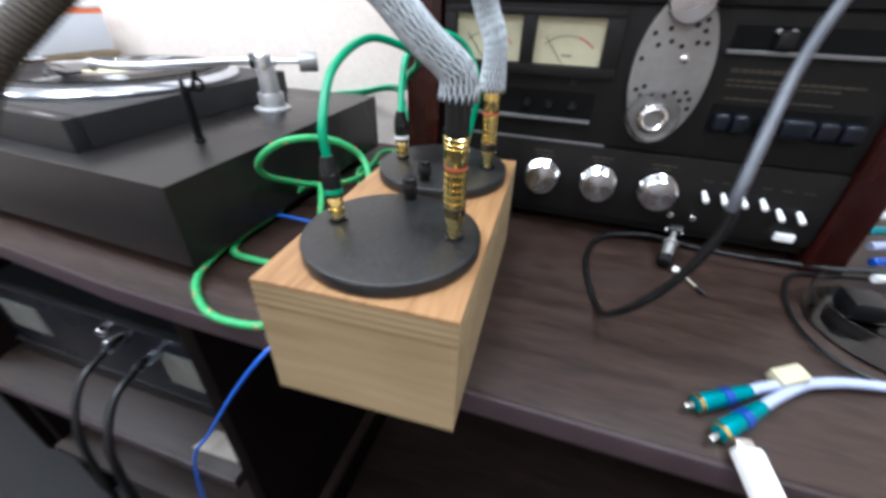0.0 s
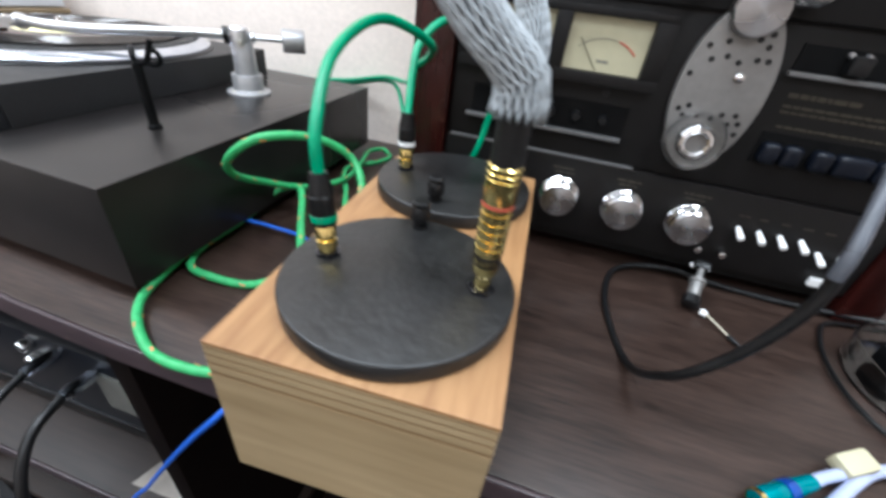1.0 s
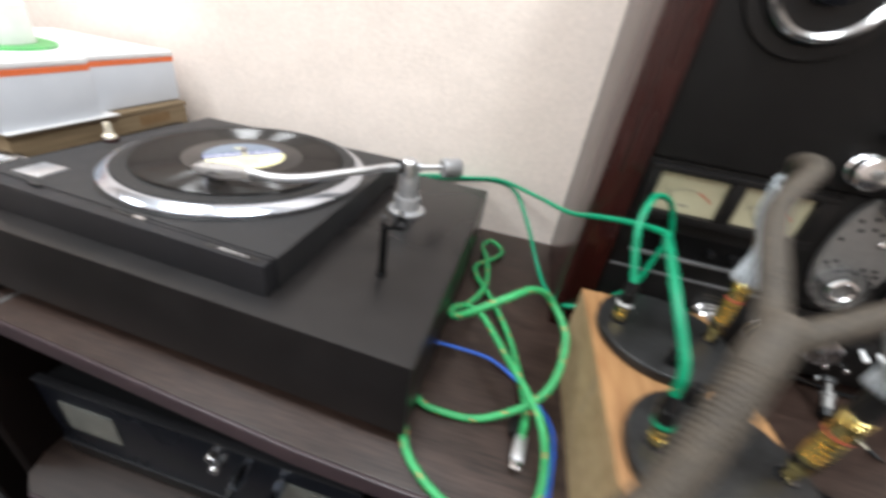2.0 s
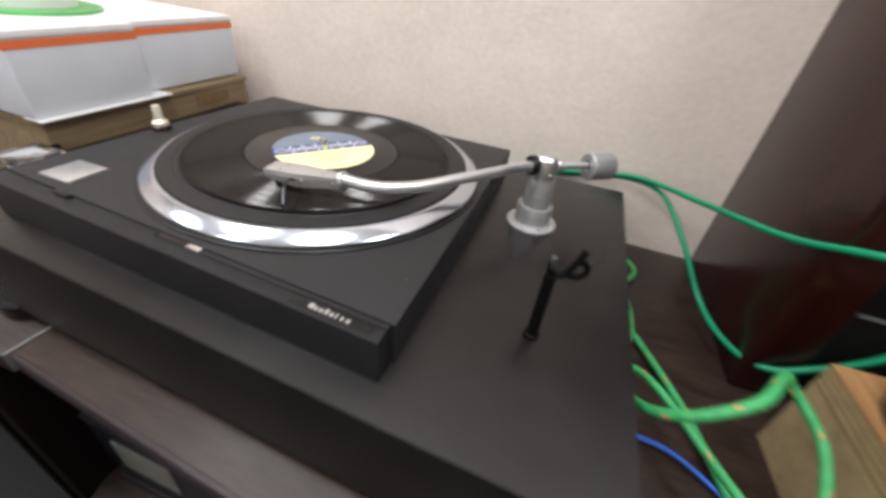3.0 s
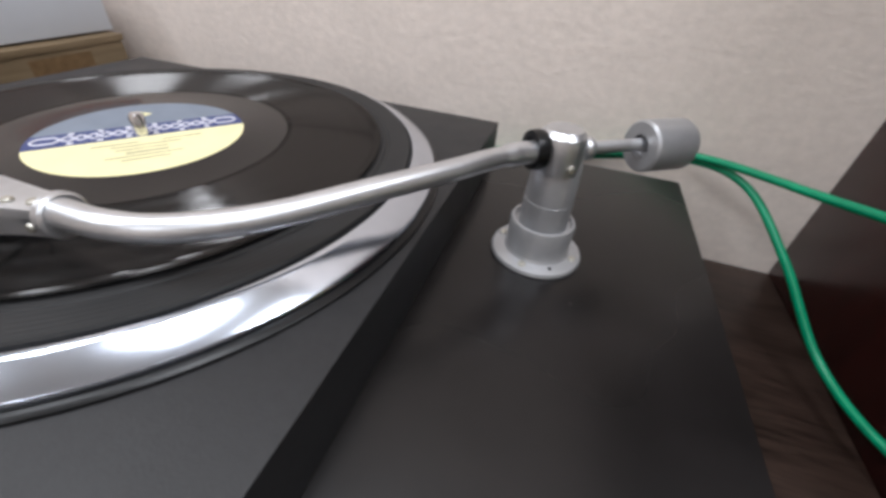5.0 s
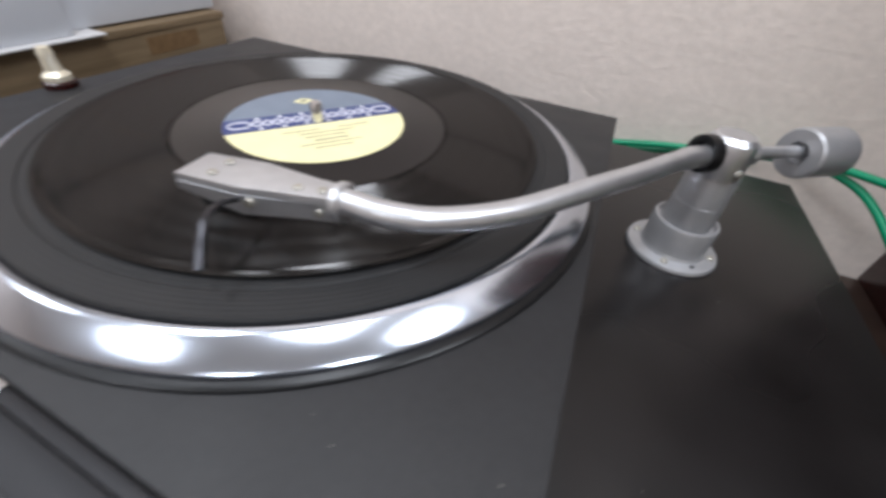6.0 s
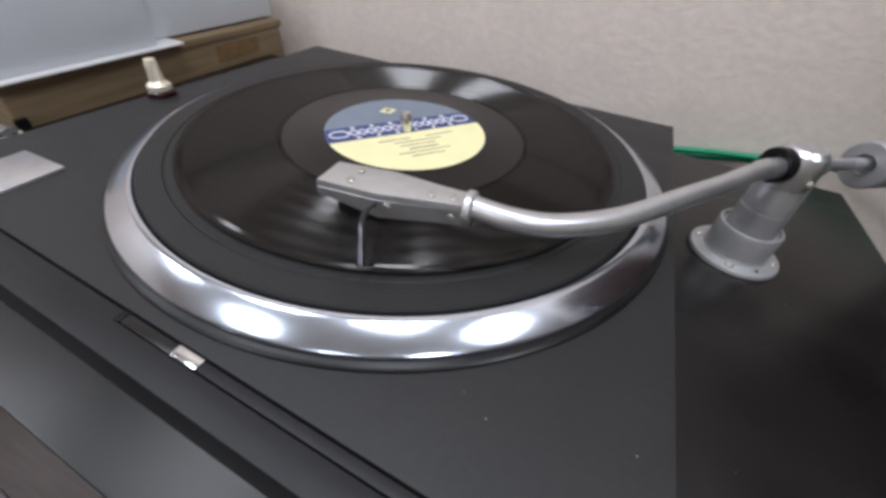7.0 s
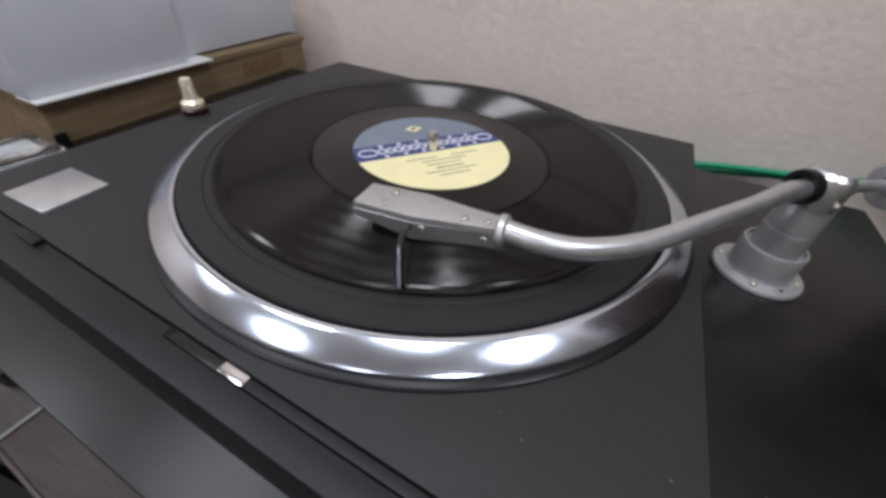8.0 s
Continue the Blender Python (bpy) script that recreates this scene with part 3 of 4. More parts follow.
for sy in (1, -1):
    sk = bmesh.new()
    edge = [(0.001, 0.0050), (0.012, 0.0060), (0.036, 0.0094), (0.0640, 0.0086)]
    low = [-0.0052, -0.0056, -0.0070, -0.0020]
    vs = []
    for (x, y), z in zip(edge, low):
        vs.append([sk.verts.new((x, sy * y, 0.001)), sk.verts.new((x, sy * y, z)), sk.verts.new((x, sy * (y - 0.0014), z)), sk.verts.new((x, sy * (y - 0.0014), 0.001))])
    for a, c in zip(vs, vs[1:]):
        for i in range(4):
            sk.faces.new((a[i], a[(i + 1) % 4], c[(i + 1) % 4], c[i]))
    sk.faces.new(vs[0])
    sk.faces.new(vs[-1][::-1])
    bmesh.ops.transform(sk, matrix=HS, verts=sk.verts)
    part("side_skirt", sk, M_ALU, hs)
for x, y in ((0.050, -0.0046), (0.050, 0.0040), (0.015, 0.0026), (0.006, 0.0016)):
    part("screw", lathe([(0, 0.004), (0.0017, 0.004), (0.0017, 0.0048), (0.0012, 0.0054), (0, 0.0054)], HS @ pose(x, y, 0), 12), M_SCREW, hs)
part("screw", lathe([(0, 0), (0.0016, 0), (0.0014, 0.001), (0, 0.001)], HS @ pose(0.006, 0.0056, -0.002, -90, 0, 0), 12), M_SCREW, hs)
part("screw", lathe([(0, 0), (0.0019, 0), (0.0017, 0.0012), (0, 0.0012)], HS @ pose(0.032, 0.0086, -0.0015, -90, 0, 0), 12), M_SCREW, hs)
part("finger_lift", tube([(-0.1245, 0.1140, 0.1640), (-0.1220, 0.1055, 0.1685), (-0.1194, 0.0975, 0.1690), (-0.1160, 0.0910, 0.1655), (-0.1122, 0.0845, 0.1600)], lambda i, n: 0.0010 + 0.0006 * i / n, 12, 0.002), M_DARKCHROME, hs, "thin dark chrome finger lift")
cart = part("cartridge", box(0.034, 0.056, -0.0078, 0.0078, -0.0105, -0.001, 0.0012, m=HS), M_BLACK, arm, "black cartridge under the headshell")
part("stylus_guard", box(0.050, 0.060, -0.003, 0.003, -0.0120, -0.0102, 0.001, m=HS), M_BLACK, cart)
part("stylus", rod(HS @ Vector((0.055, 0, -0.0115)), HS @ Vector((0.0555, 0, -0.0127)), 0.0005, 8), M_STEEL, cart)

rest = thing("arm_rest", (0.083, 0.082, PZ), "black plastic tonearm rest post with a hooked cradle", "arm rest")
part("post", lathe([(0, 0), (0.0062, 0), (0.0062, 0.003), (0.0045, 0.0042), (0.0042, 0.060), (0, 0.060)], pose(0.083, 0.082, PZ), 24), M_SLOT, rest)
part("cradle", tube([(0.0815, 0.082, PZ + 0.0700), (0.0815, 0.082, PZ + 0.0640), (0.0845, 0.082, PZ + 0.0605), (0.0900, 0.082, PZ + 0.0605), (0.0935, 0.082, PZ + 0.0640), (0.0975, 0.082, PZ + 0.0725), (0.1005, 0.082, PZ + 0.0810)], 0.0026, 10, 0.002), M_SLOT, rest)
part("clip", tube([(0.0930, 0.082, PZ + 0.0608), (0.1000, 0.082, PZ + 0.0600), (0.1050, 0.082, PZ + 0.0628), (0.1052, 0.082, PZ + 0.0685), (0.1015, 0.082, PZ + 0.0722), (0.0975, 0.082, PZ + 0.0712)], 0.0023, 10, 0.002), M_SLOT, rest, "looped locking clip")
part("tab", box(-0.0018, 0.0018, -0.0026, 0.0026, 0, 0.009, 0.0010, m=pose(0.0815, 0.082, PZ + 0.0655)), M_WORN, rest, "worn pale grey cradle tip")
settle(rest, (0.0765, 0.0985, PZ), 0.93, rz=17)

adapter = thing("record_adapter", (-0.3505, 0.1860, CZ), "small pale brass adapter cone on a dark foot", "adapter")
part("foot", lathe([(0, 0), (0.0095, 0), (0.0095, 0.0032), (0.0078, 0.0044), (0, 0.0044)], pose(-0.3505, 0.1860, CZ), 32), M_MAHOG, adapter)
part("cone", lathe([(0, 0.0042), (0.0078, 0.0042), (0.0078, 0.0074), (0.0050, 0.0100), (0.0041, 0.0180), (0.0043, 0.0210), (0.0034, 0.0242), (0, 0.0250)], pose(-0.3505, 0.1860, CZ), 32), M_BRASS, adapter)

# ---- wooden box with two black discs ----
BOX = (0.3646, 0.0447, 0.0)
BW, BL, BH = 0.0668, 0.1318, 0.0998
case = thing("wooden_box", BOX, "oak-veneered plywood connection box overhanging the table edge", "box", rz=2.6)
part("top_veneer", box(-BW, BW, -BL, BL, BH - 0.0025, BH, 0.0006), M_OAK_TOP, case, "reddish oak top veneer", local=True)
layers = ((0.0, 0.078, M_PLY), (0.078, 0.0805, M_PLY_DARK), (0.0805, 0.0850, M_PLY), (0.0850, 0.0868, M_PLY_DARK), (0.0868, 0.0905, M_PLY), (0.0905, 0.0920, M_PLY_DARK), (0.0920, 0.0955, M_PLY), (0.0955, 0.0966, M_PLY_DARK), (0.0966, BH - 0.0025, M_PLY))
for i, (z0, z1, m) in enumerate(layers):
    e = 0.0002 * (i % 2)
    part("ply_layer", box(-BW + e, BW - e, -BL + e, BL - e, z0, z1), m, case, local=True)
# Thin upright dark line on the left side.
part("dark_line", box(-BW - 0.0003, -BW, 0.0, 0.0012, 0.05, 0.098, m=pose(0, 0, 0)), M_PRINT, case, local=True)
DISC = ((0.0020, -0.0670), (0.0010, 0.0690))
DS = 0.865
for k, (dx, dy) in enumerate(DISC):
    d = thing("disc_stand", (0, 0, 0), "round black textured metal plate set on the wooden box", "plate", group="black discs")
    w = pose(*BOX, 0, 0, 2.6)
    loc = w @ Vector((dx, dy, BH))
    d.matrix_basis = PLACE[d] = pose(*loc, 0, 0, 2.6)
    part("plate", lathe([(0, 0), (0.0700, 0), (0.0713, 0.0010), (0.0715, 0.0108), (0.0708, 0.0119), (0.0698, 0.0122), (0, 0.0122)], None, 96), M_MATTE, d, local=True, sharp=50)
    ky = 0.060 if k == 0 else -0.050
    settle(d, loc, DS, rz=2.6)
    knob = part("terminal", lathe([(0, 0.012), (0.0062, 0.012), (0.0062, 0.0155), (0.0048, 0.016), (0.0048, 0.0175), (0.0068, 0.018), (0.0072, 0.0195), (0.0072, 0.0275), (0.0062, 0.0290), (0.0066, 0.0298), (0.0066, 0.0325), (0.0056, 0.0335), (0, 0.0335)], pose(-0.006, ky, 0), 20, knurl=0.0007), M_BLACK, d, "black knurled ground terminal", local=True)
    part("socket", lathe([(0, 0.012), (0.0085, 0.012), (0.0085, 0.0145), (0.0062, 0.015), (0, 0.015)], pose(-0.050, 0.004, 0), 6), M_DARKCHROME, d, local=True)
    part("socket", lathe([(0, 0.012), (0.0085, 0.012), (0.0085, 0.0145), (0.0062, 0.015), (0, 0.015)], pose(0.050, 0.0045, 0), 6), M_DARKCHROME, d, local=True)


# ---- plugs and signal cables ----
def green_lead(base, tip, points, band, label):
    """A slim plug with a gold collar and a green cable that leaves it."""
    base, tip = Vector(base), Vector(tip)
    ax = aim(base, tip - base) @ Matrix.Scale(DS, 4)
    lead = thing("phono_lead", base, label, "cable", group="green leads")
    plug = part("plug", lathe([(0.0058, 0.0175), (0.0074, 0.0178), (0.0078, 0.020), (0.0078, 0.0365), (0.0072, 0.0372), (0.0078, 0.038), (0.0066, 0.044), (0.0052, 0.0505), (0, 0.0505)], ax, 32), M_BLACK, lead, "black plug body")
    part("collar", lathe([(0, 0), (0.0050, 0), (0.0050, 0.002), (0.0064, 0.0025), (0.0064, 0.0075), (0.0052, 0.008), (0.0056, 0.0095), (0.0066, 0.010), (0.0066, 0.0165), (0.006, 0.0178), (0, 0.0178)], ax, 32), M_GOLD, plug)
    part("band", lathe([(0.0079, 0.0205), (0.00815, 0.0207), (0.00815, 0.0245), (0.0079, 0.0247)], ax, 32), band, plug)
    part("jacket", tube([base + (tip - base).normalized() * 0.0415] + [Vector(p) for p in points], 0.0031, 12, 0.006), M_GREEN, lead, "glossy green cable")


w5 = pose(*BOX, 0, 0, 2.6)
S = [w5 @ Vector((dx + DS * sx, dy + DS * sy, BH + DS * 0.0145)) for (dx, dy) in DISC for sx, sy in ((-0.050, 0.004), (0.050, 0.0045))]
green_lead(S[0], S[0] + Vector((-0.005, 0.0035, 0.043)), [(0.3192, -0.0133, 0.1780), (0.3109, 0.0215, 0.2061), (0.3133, 0.0758, 0.2197), (0.3272, 0.1283, 0.2050), (0.3119, 0.1768, 0.1886), (0.2871, 0.2146, 0.1719), (0.2633, 0.2652, 0.1496), (0.2236, 0.3533, 0.1283), (0.1602, 0.4284, 0.1143), (0.0924, 0.4478, 0.0970), (0.0259, 0.4493, 0.0860), (-0.0516, 0.4495, 0.0632), (-0.1044, 0.4565, 0.0060)], M_GREEN, "green phono cable arching from a black plug with gold collar")
green_lead(S[2], S[2] + Vector((-0.001, 0.0, 0.05)), [(0.3133, 0.1337, 0.1810), (0.3126, 0.1512, 0.2026), (0.3269, 0.1824, 0.2189), (0.3528, 0.2087, 0.2062), (0.3689, 0.2162, 0.1690), (0.3655, 0.2187, 0.1354), (0.3556, 0.2154, 0.0937), (0.3253, 0.2205, 0.0548), (0.2917, 0.2256, 0.0343), (0.2691, 0.2616, 0.0266), (0.2523, 0.3131, 0.0328), (0.2234, 0.3590, 0.0760), (0.1929, 0.4041, 0.1076), (0.1536, 0.4380, 0.1070), (0.0877, 0.4556, 0.0896), (0.0258, 0.4561, 0.0766), (-0.0517, 0.4572, 0.0537), (-0.1045, 0.4660, 0.0060)], M_WHITE, "green phono cable looping down behind the wooden box")


def gold_plug(base, tip, label):
    """A long gold-plated plug with grooves, black collar and black boot."""
    base, tip = Vector(base), Vector(tip)
    ax = aim(base, tip - base) @ Matrix.Diagonal((0.76, 0.76, 0.90, 1))
    plug = thing("gold_plug", base, label, "plug", group="gold plugs")
    prof = [(0, 0), (0.0046, 0), (0.0046, 0.003), (0.0060, 0.004), (0.0060, 0.009), (0.0072, 0.0105), (0.0086, 0.0135), (0.0090, 0.0180)]
    part("tip_sleeve", lathe(prof + [(0, 0.0180)], ax, 40), M_GOLD, plug)
    part("black_band", lathe([(0.0090, 0.018), (0.0092, 0.0182), (0.0092, 0.0242), (0.0090, 0.0245), (0, 0.0245)], ax, 40), M_BLACK, plug)
    for j in range(7):
        part("mark", box(-0.0005, 0.0005, 0.0091, 0.0094, 0.0198, 0.0226, m=ax @ pose(0, 0, 0, 0, 0, 120 + 17 * j)), M_GOLD, plug)
    grooves = [(0, 0.0245), (0.0092, 0.0247)]
    for j in range(5):
        z = 0.0255 + j * 0.0052
        grooves += [(0.0096, z), (0.0096, z + 0.0042), (0.0088, z + 0.0045), (0.0088, z + 0.0051)]
    part("barrel", lathe(grooves + [(0.0096, 0.0520), (0.0096, 0.0545), (0, 0.0545)], ax, 30, knurl=0.0007), M_GOLD, plug)
    part("red_band", lathe([(0.0096, 0.0545), (0.0098, 0.0547), (0.0098, 0.0562), (0.0096, 0.0564), (0, 0.0564)], ax, 40), M_RED, plug)
    part("top_sleeve", lathe([(0.0096, 0.0564), (0.0100, 0.057), (0.0100, 0.0690), (0.0094, 0.0694), (0.0102, 0.0700), (0.0102, 0.0722), (0.0095, 0.0727), (0.0102, 0.0733), (0.0102, 0.0755), (0.0088, 0.0765), (0, 0.0765)], ax, 40), M_GOLD, plug)
    part("boot", lathe([(0.0092, 0.0765), (0.0094, 0.078), (0.0090, 0.108), (0, 0.108)], ax, 40), M_MATTE, plug, "black rubber boot")
    return ax


def sleeve(points, r0, r1, parent):
    """An open diamond braid round a path, slightly flared at its end."""
    b = bmesh.new()
    path = smooth_path(points, 0.0060)
    rr = rings(path, lambda i, n: r0 + (r1 - r0) * i / n + (0.0022 * (1 - i / 4) if i < 4 else 0), 40)
    grid = []
    for i, row in enumerate(rr):
        off = i % 2
        grid.append([b.verts.new(v) for k, v in enumerate(row) if k % 2 == off])
    n = 20
    for i in range(len(grid) - 2):
        for k in range(n):
            if i % 2 == 0:
                f = (grid[i][k], grid[i + 1][k], grid[i + 2][k], grid[i + 1][(k - 1) % n])
            else:
                f = (grid[i][k], grid[i + 1][(k + 1) % n], grid[i + 2][k], grid[i + 1][k])
            b.faces.new(f)
    ob = part("braid_sleeve", b, M_SLEEVE, parent, "open white nylon braid sleeve")
    mod = ob.modifiers.new("strands", "WIREFRAME")
    mod.thickness, mod.use_even_offset, mod.use_boundary = 0.0021, False, True
    return ob


T1 = S[1] + Vector((0.0002, -0.0045, 0.0985))
T2 = S[3] + Vector((-0.002, -0.002, 0.0985))
gold_plug(S[1], T1, "gold-plated plug with engraved grooves and black boot")
gold_plug(S[3], T2, "gold-plated plug behind, with black boot")
SPLIT = Vector((0.2888, -0.0970, 0.2618))
inter = thing("interconnect_cable", (0.17, -0.42, -0.30), "thick taupe braided twin cable with white net sleeves", "cable")
LEG1 = [T1 - Vector((0, 0.0, 0.010)), T1 + Vector((-0.001, -0.001, 0.004)), (0.3965, -0.0330, 0.2315), (0.3800, -0.0400, 0.2510), (0.3660, -0.0480, 0.2635), (0.3480, -0.0620, 0.2690), (0.3200, -0.0800, 0.2680), SPLIT]
LEG2 = [T2 - Vector((0, 0, 0.030)), T2 + Vector((0, -0.001, 0.006)), (0.3929, 0.1193, 0.2427), (0.3855, 0.1069, 0.2736), (0.3682, 0.0829, 0.2918), (0.3409, 0.0194, 0.3013), (0.3070, -0.0294, 0.2893), (0.2940, -0.0750, 0.2717), SPLIT]


def ribbed(base, pitch=2):
    return lambda i, n: base * (1.0 if i % pitch else 0.94)


for leg in (LEG1, LEG2):
    part("leg", tube(leg[1:], ribbed(0.0054), 14, 0.0011), M_SHEATH, inter, "ribbed taupe cable leg")
sleeve(LEG1[:5], 0.0084, 0.0080, inter)
sleeve(LEG2[:4], 0.0088, 0.0092, inter)
part("trunk", tube([SPLIT, (0.2734, -0.1199, 0.2405), (0.2567, -0.1398, 0.2161), (0.2325, -0.1508, 0.1814), (0.2192, -0.1757, 0.1544), (0.2022, -0.2218, 0.0925), (0.1702, -0.3150, -0.0600), (0.1564, -0.3780, -0.3000), (0.1518, -0.3960, -0.5500), (0.1472, -0.4050, -0.7400)], ribbed(0.0077), 16, 0.0012), M_SHEATH, inter, "thick ribbed taupe trunk")
part("splitter", lathe([(0, -0.012), (0.0055, -0.012), (0.0076, -0.006), (0.0080, 0.006), (0.0077, 0.012), (0, 0.012)], aim(SPLIT, Vector((0.2734, -0.1199, 0.2405)) - SPLIT), 24), M_SHEATH, inter)

# ---- green braided data cable coiled on the table ----
usb = thing("data_cable", (0.25, 0.08, 0), "light green braided data cable with a silver plug, loosely coiled", "cable")
coil = [(0.2535, 0.0250, 0.0080), (0.2560, 0.0560, 0.0080), (0.2495, 0.0894, 0.0090), (0.2280, 0.1655, 0.0070), (0.1931, 0.2398, 0.0060), (0.1656, 0.2848, 0.0060), (0.1601, 0.3167, 0.0060), (0.1845, 0.3504, 0.0060), (0.1940, 0.3805, 0.0060), (0.1726, 0.4036, 0.0080), (0.1602, 0.3761, 0.0100), (0.1750, 0.3212, 0.0140), (0.1822, 0.2578, 0.0140), (0.1702, 0.1904, 0.0266), (0.1545, 0.1396, 0.0494), (0.1596, 0.0946, 0.0759), (0.1772, 0.0747, 0.1024), (0.2070, 0.0824, 0.1234), (0.2344, 0.1196, 0.1171), (0.2584, 0.1405, 0.0938), (0.2793, 0.1088, 0.0717), (0.2669, 0.0597, 0.0419), (0.2167, 0.0398, 0.0060), (0.1697, 0.0319, 0.0060), (0.1443, 0.0400, 0.0060), (0.1325, 0.0723, 0.0060), (0.1366, 0.1253, 0.0100), (0.1479, 0.1655, 0.0269), (0.1812, 0.1608, 0.0393), (0.2274, 0.0922, 0.0397), (0.2654, 0.0305, 0.0345), (0.2758, -0.0077, 0.0070), (0.2608, -0.0428, 0.0055), (0.2250, -0.0530, 0.0058), (0.1885, -0.0460, 0.0060), (0.1500, -0.0140, 0.0075), (0.1371, 0.0410, 0.0120), (0.1328, 0.0858, 0.0140), (0.1388, 0.1315, 0.0140)]
CR = 0.0036
part("braid", tube(coil, CR, 12, 0.005), M_GREEN2, usb, "green braid with orange flecks")
path = smooth_path(coil, 0.010)
fl = rings(path, CR + 0.0001, 10)
flecks = bmesh.new()
for i in range(2, len(path) - 2):
    d = (path[i + 1] - path[i]).normalized()
    c = fl[i][(i * 3) % 10]
    nrm = (c - path[i]).normalized()
    s = d.cross(nrm)
    vs = [flecks.verts.new(c + d * a * 0.0024 + s * b * 0.0011 + nrm * 0.0002) for a, b in ((-1, -1), (1, 0), (1, 1.6), (-1, 0.6))]
    flecks.faces.new(vs)
part("tracer_flecks", flecks, mat("orange_tracer", (0.55, 0.25, 0.10), 0.6, vary=0.1), usb, "orange tracer flecks")["kind"] = "stuff"
ub = aim((0.2535, 0.0309, 0.008), (-0.10, -1.0, 0.0)) @ Matrix.Scale(0.9, 4)
part("strain_relief", rod((0.2466, 0.0486, 0.0080), (0.2457, 0.0291, 0.0080), 0.0052, 16, 0.001), M_BLACK, usb)
part("plug_body", box(-0.0055, 0.0055, -0.0035, 0.0035, 0.0, 0.030, 0.0015, m=ub), M_ALU, usb, "silver plug body")
part("plug_tip", box(-0.0042, 0.0042, -0.0014, 0.0014, 0.030, 0.040, 0.0005, m=ub), M_STEEL, usb)

blue = thing("blue_cable", (0.30, -0.10, -0.25), "thin blue cable hanging from the wooden box over the edge", "cable")
part("jacket", tube([(0.1368, 0.1163, 0.0120), (0.1695, 0.1207, 0.0090), (0.2155, 0.1184, 0.0060), (0.2611, 0.0851, 0.0040), (0.2851, 0.0450, 0.0040), (0.2790, -0.0300, 0.004), (0.2780, -0.0560, 0.006), (0.2690, -0.0715, -0.004), (0.2450, -0.0740, -0.036), (0.2120, -0.0750, -0.084), (0.1640, -0.0750, -0.158), (0.1080, -0.0760, -0.250), (0.0800, -0.085, -0.42), (0.0750, -0.11, -0.60), (0.09, -0.14, -0.74)], 0.0019, 10, 0.006), M_BLUE, blue)

# ---- reel-to-reel tape recorder ----
DY = 0.262
DX0, DX1, DZ1 = 0.346, 0.828, 0.60
deck = thing("tape_recorder", (0.587, 0.38, 0), "dark grey reel-to-reel tape recorder with mahogany side panels", "tape recorder")
part("body", box(DX0, DX1, DY + 0.004, 0.499, 0.000, DZ1, 0.002), M_DECK, deck)
for sx0, sx1 in ((0.299, 0.3455), (0.8285, 0.870)):
    part("side_panel", box(sx0, sx1, DY - 0.012, 0.5158, -0.0164, DZ1 + 0.004, 0.002), M_MAHOG, deck, "glossy dark mahogany side panel")
part("lower_panel", box(DX0 + 0.001, DX1 - 0.001, DY - 0.006, DY + 0.004, 0.014, 0.1075, 0.0015), M_DECK_LOW, deck)
part("middle_panel", box(DX0 + 0.001, DX1 - 0.001, DY - 0.002, DY + 0.004, 0.109, 0.262, 0.001), M_DECK, deck)
part("upper_panel", box(DX0 + 0.001, DX1 - 0.001, DY - 0.007, DY + 0.004, 0.264, DZ1 - 0.004, 0.002), M_DECK, deck)
part("trim_strip", box(0.352, 0.565, DY - 0.0075, DY - 0.002, 0.108, 0.1105, 0.0006), M_LEDGE, deck)
hood = bmesh.new()
for q in ((0.352, 0.556, 0.249, 0.256), (0.352, 0.556, 0.188, 0.199), (0.352, 0.365, 0.199, 0.249), (0.4455, 0.4605, 0.199, 0.249), (0.538, 0.556, 0.199, 0.249)):
    box(q[0], q[1], DY - 0.013, DY - 0.002, q[2], q[3], 0.0006, hood)
part("meter_bezel", hood, M_DECK_LOW, deck)
for mx0, mx1 in ((0.3655, 0.445), (0.461, 0.5375)):
    meter = part("meter", box(mx0, mx1, DY - 0.005, DY - 0.002, 0.1995, 0.2485), M_METER, deck, "ivory level meter")
    c = (mx0 + mx1) / 2
    part("scale_arc", tube([(c + 0.040 * math.sin(radians(a)), DY - 0.0052, 0.190 + 0.040 * math.cos(radians(a))) for a in range(-42, 15, 8)], 0.0005, 5, 0.003), M_PRINT, meter)
    part("red_arc", tube([(c + 0.040 * math.sin(radians(a)), DY - 0.0052, 0.190 + 0.040 * math.cos(radians(a))) for a in range(15, 46, 6)], 0.0009, 5, 0.003), M_RED, meter)
    part("needle", rod((c - 0.004, DY - 0.0056, 0.200), (c - 0.026, DY - 0.0056, 0.228), 0.0004, 6), M_BLACK, meter)
    part("print_line", box(c - 0.006, c + 0.006, DY - 0.0053, DY - 0.0045, 0.208, 0.2105), M_PRINT, meter)
part("slot", box(0.372, 0.541, DY - 0.0030, DY - 0.0015, 0.139, 0.170), M_SLOT, deck, "black recessed slider slot")
part("slot_ledge", box(0.367, 0.541, DY - 0.010, DY - 0.002, 0.1345, 0.1385, 0.0008), M_LEDGE, deck)
for x in (0.405, 0.462, 0.489, 0.517):
    part("slider", lathe([(0, 0), (0.0045, 0), (0.0045, 0.010), (0.0038, 0.012), (0, 0.012)], upright(x, DY - 0.003, 0.155), 20), M_BLACK, deck)
part("indicator", lathe([(0, 0), (0.0035, 0), (0.003, 0.002), (0, 0.002)], upright(0.513, DY - 0.002, 0.181), 16), M_BLACK, deck)
rng = random.Random(4)


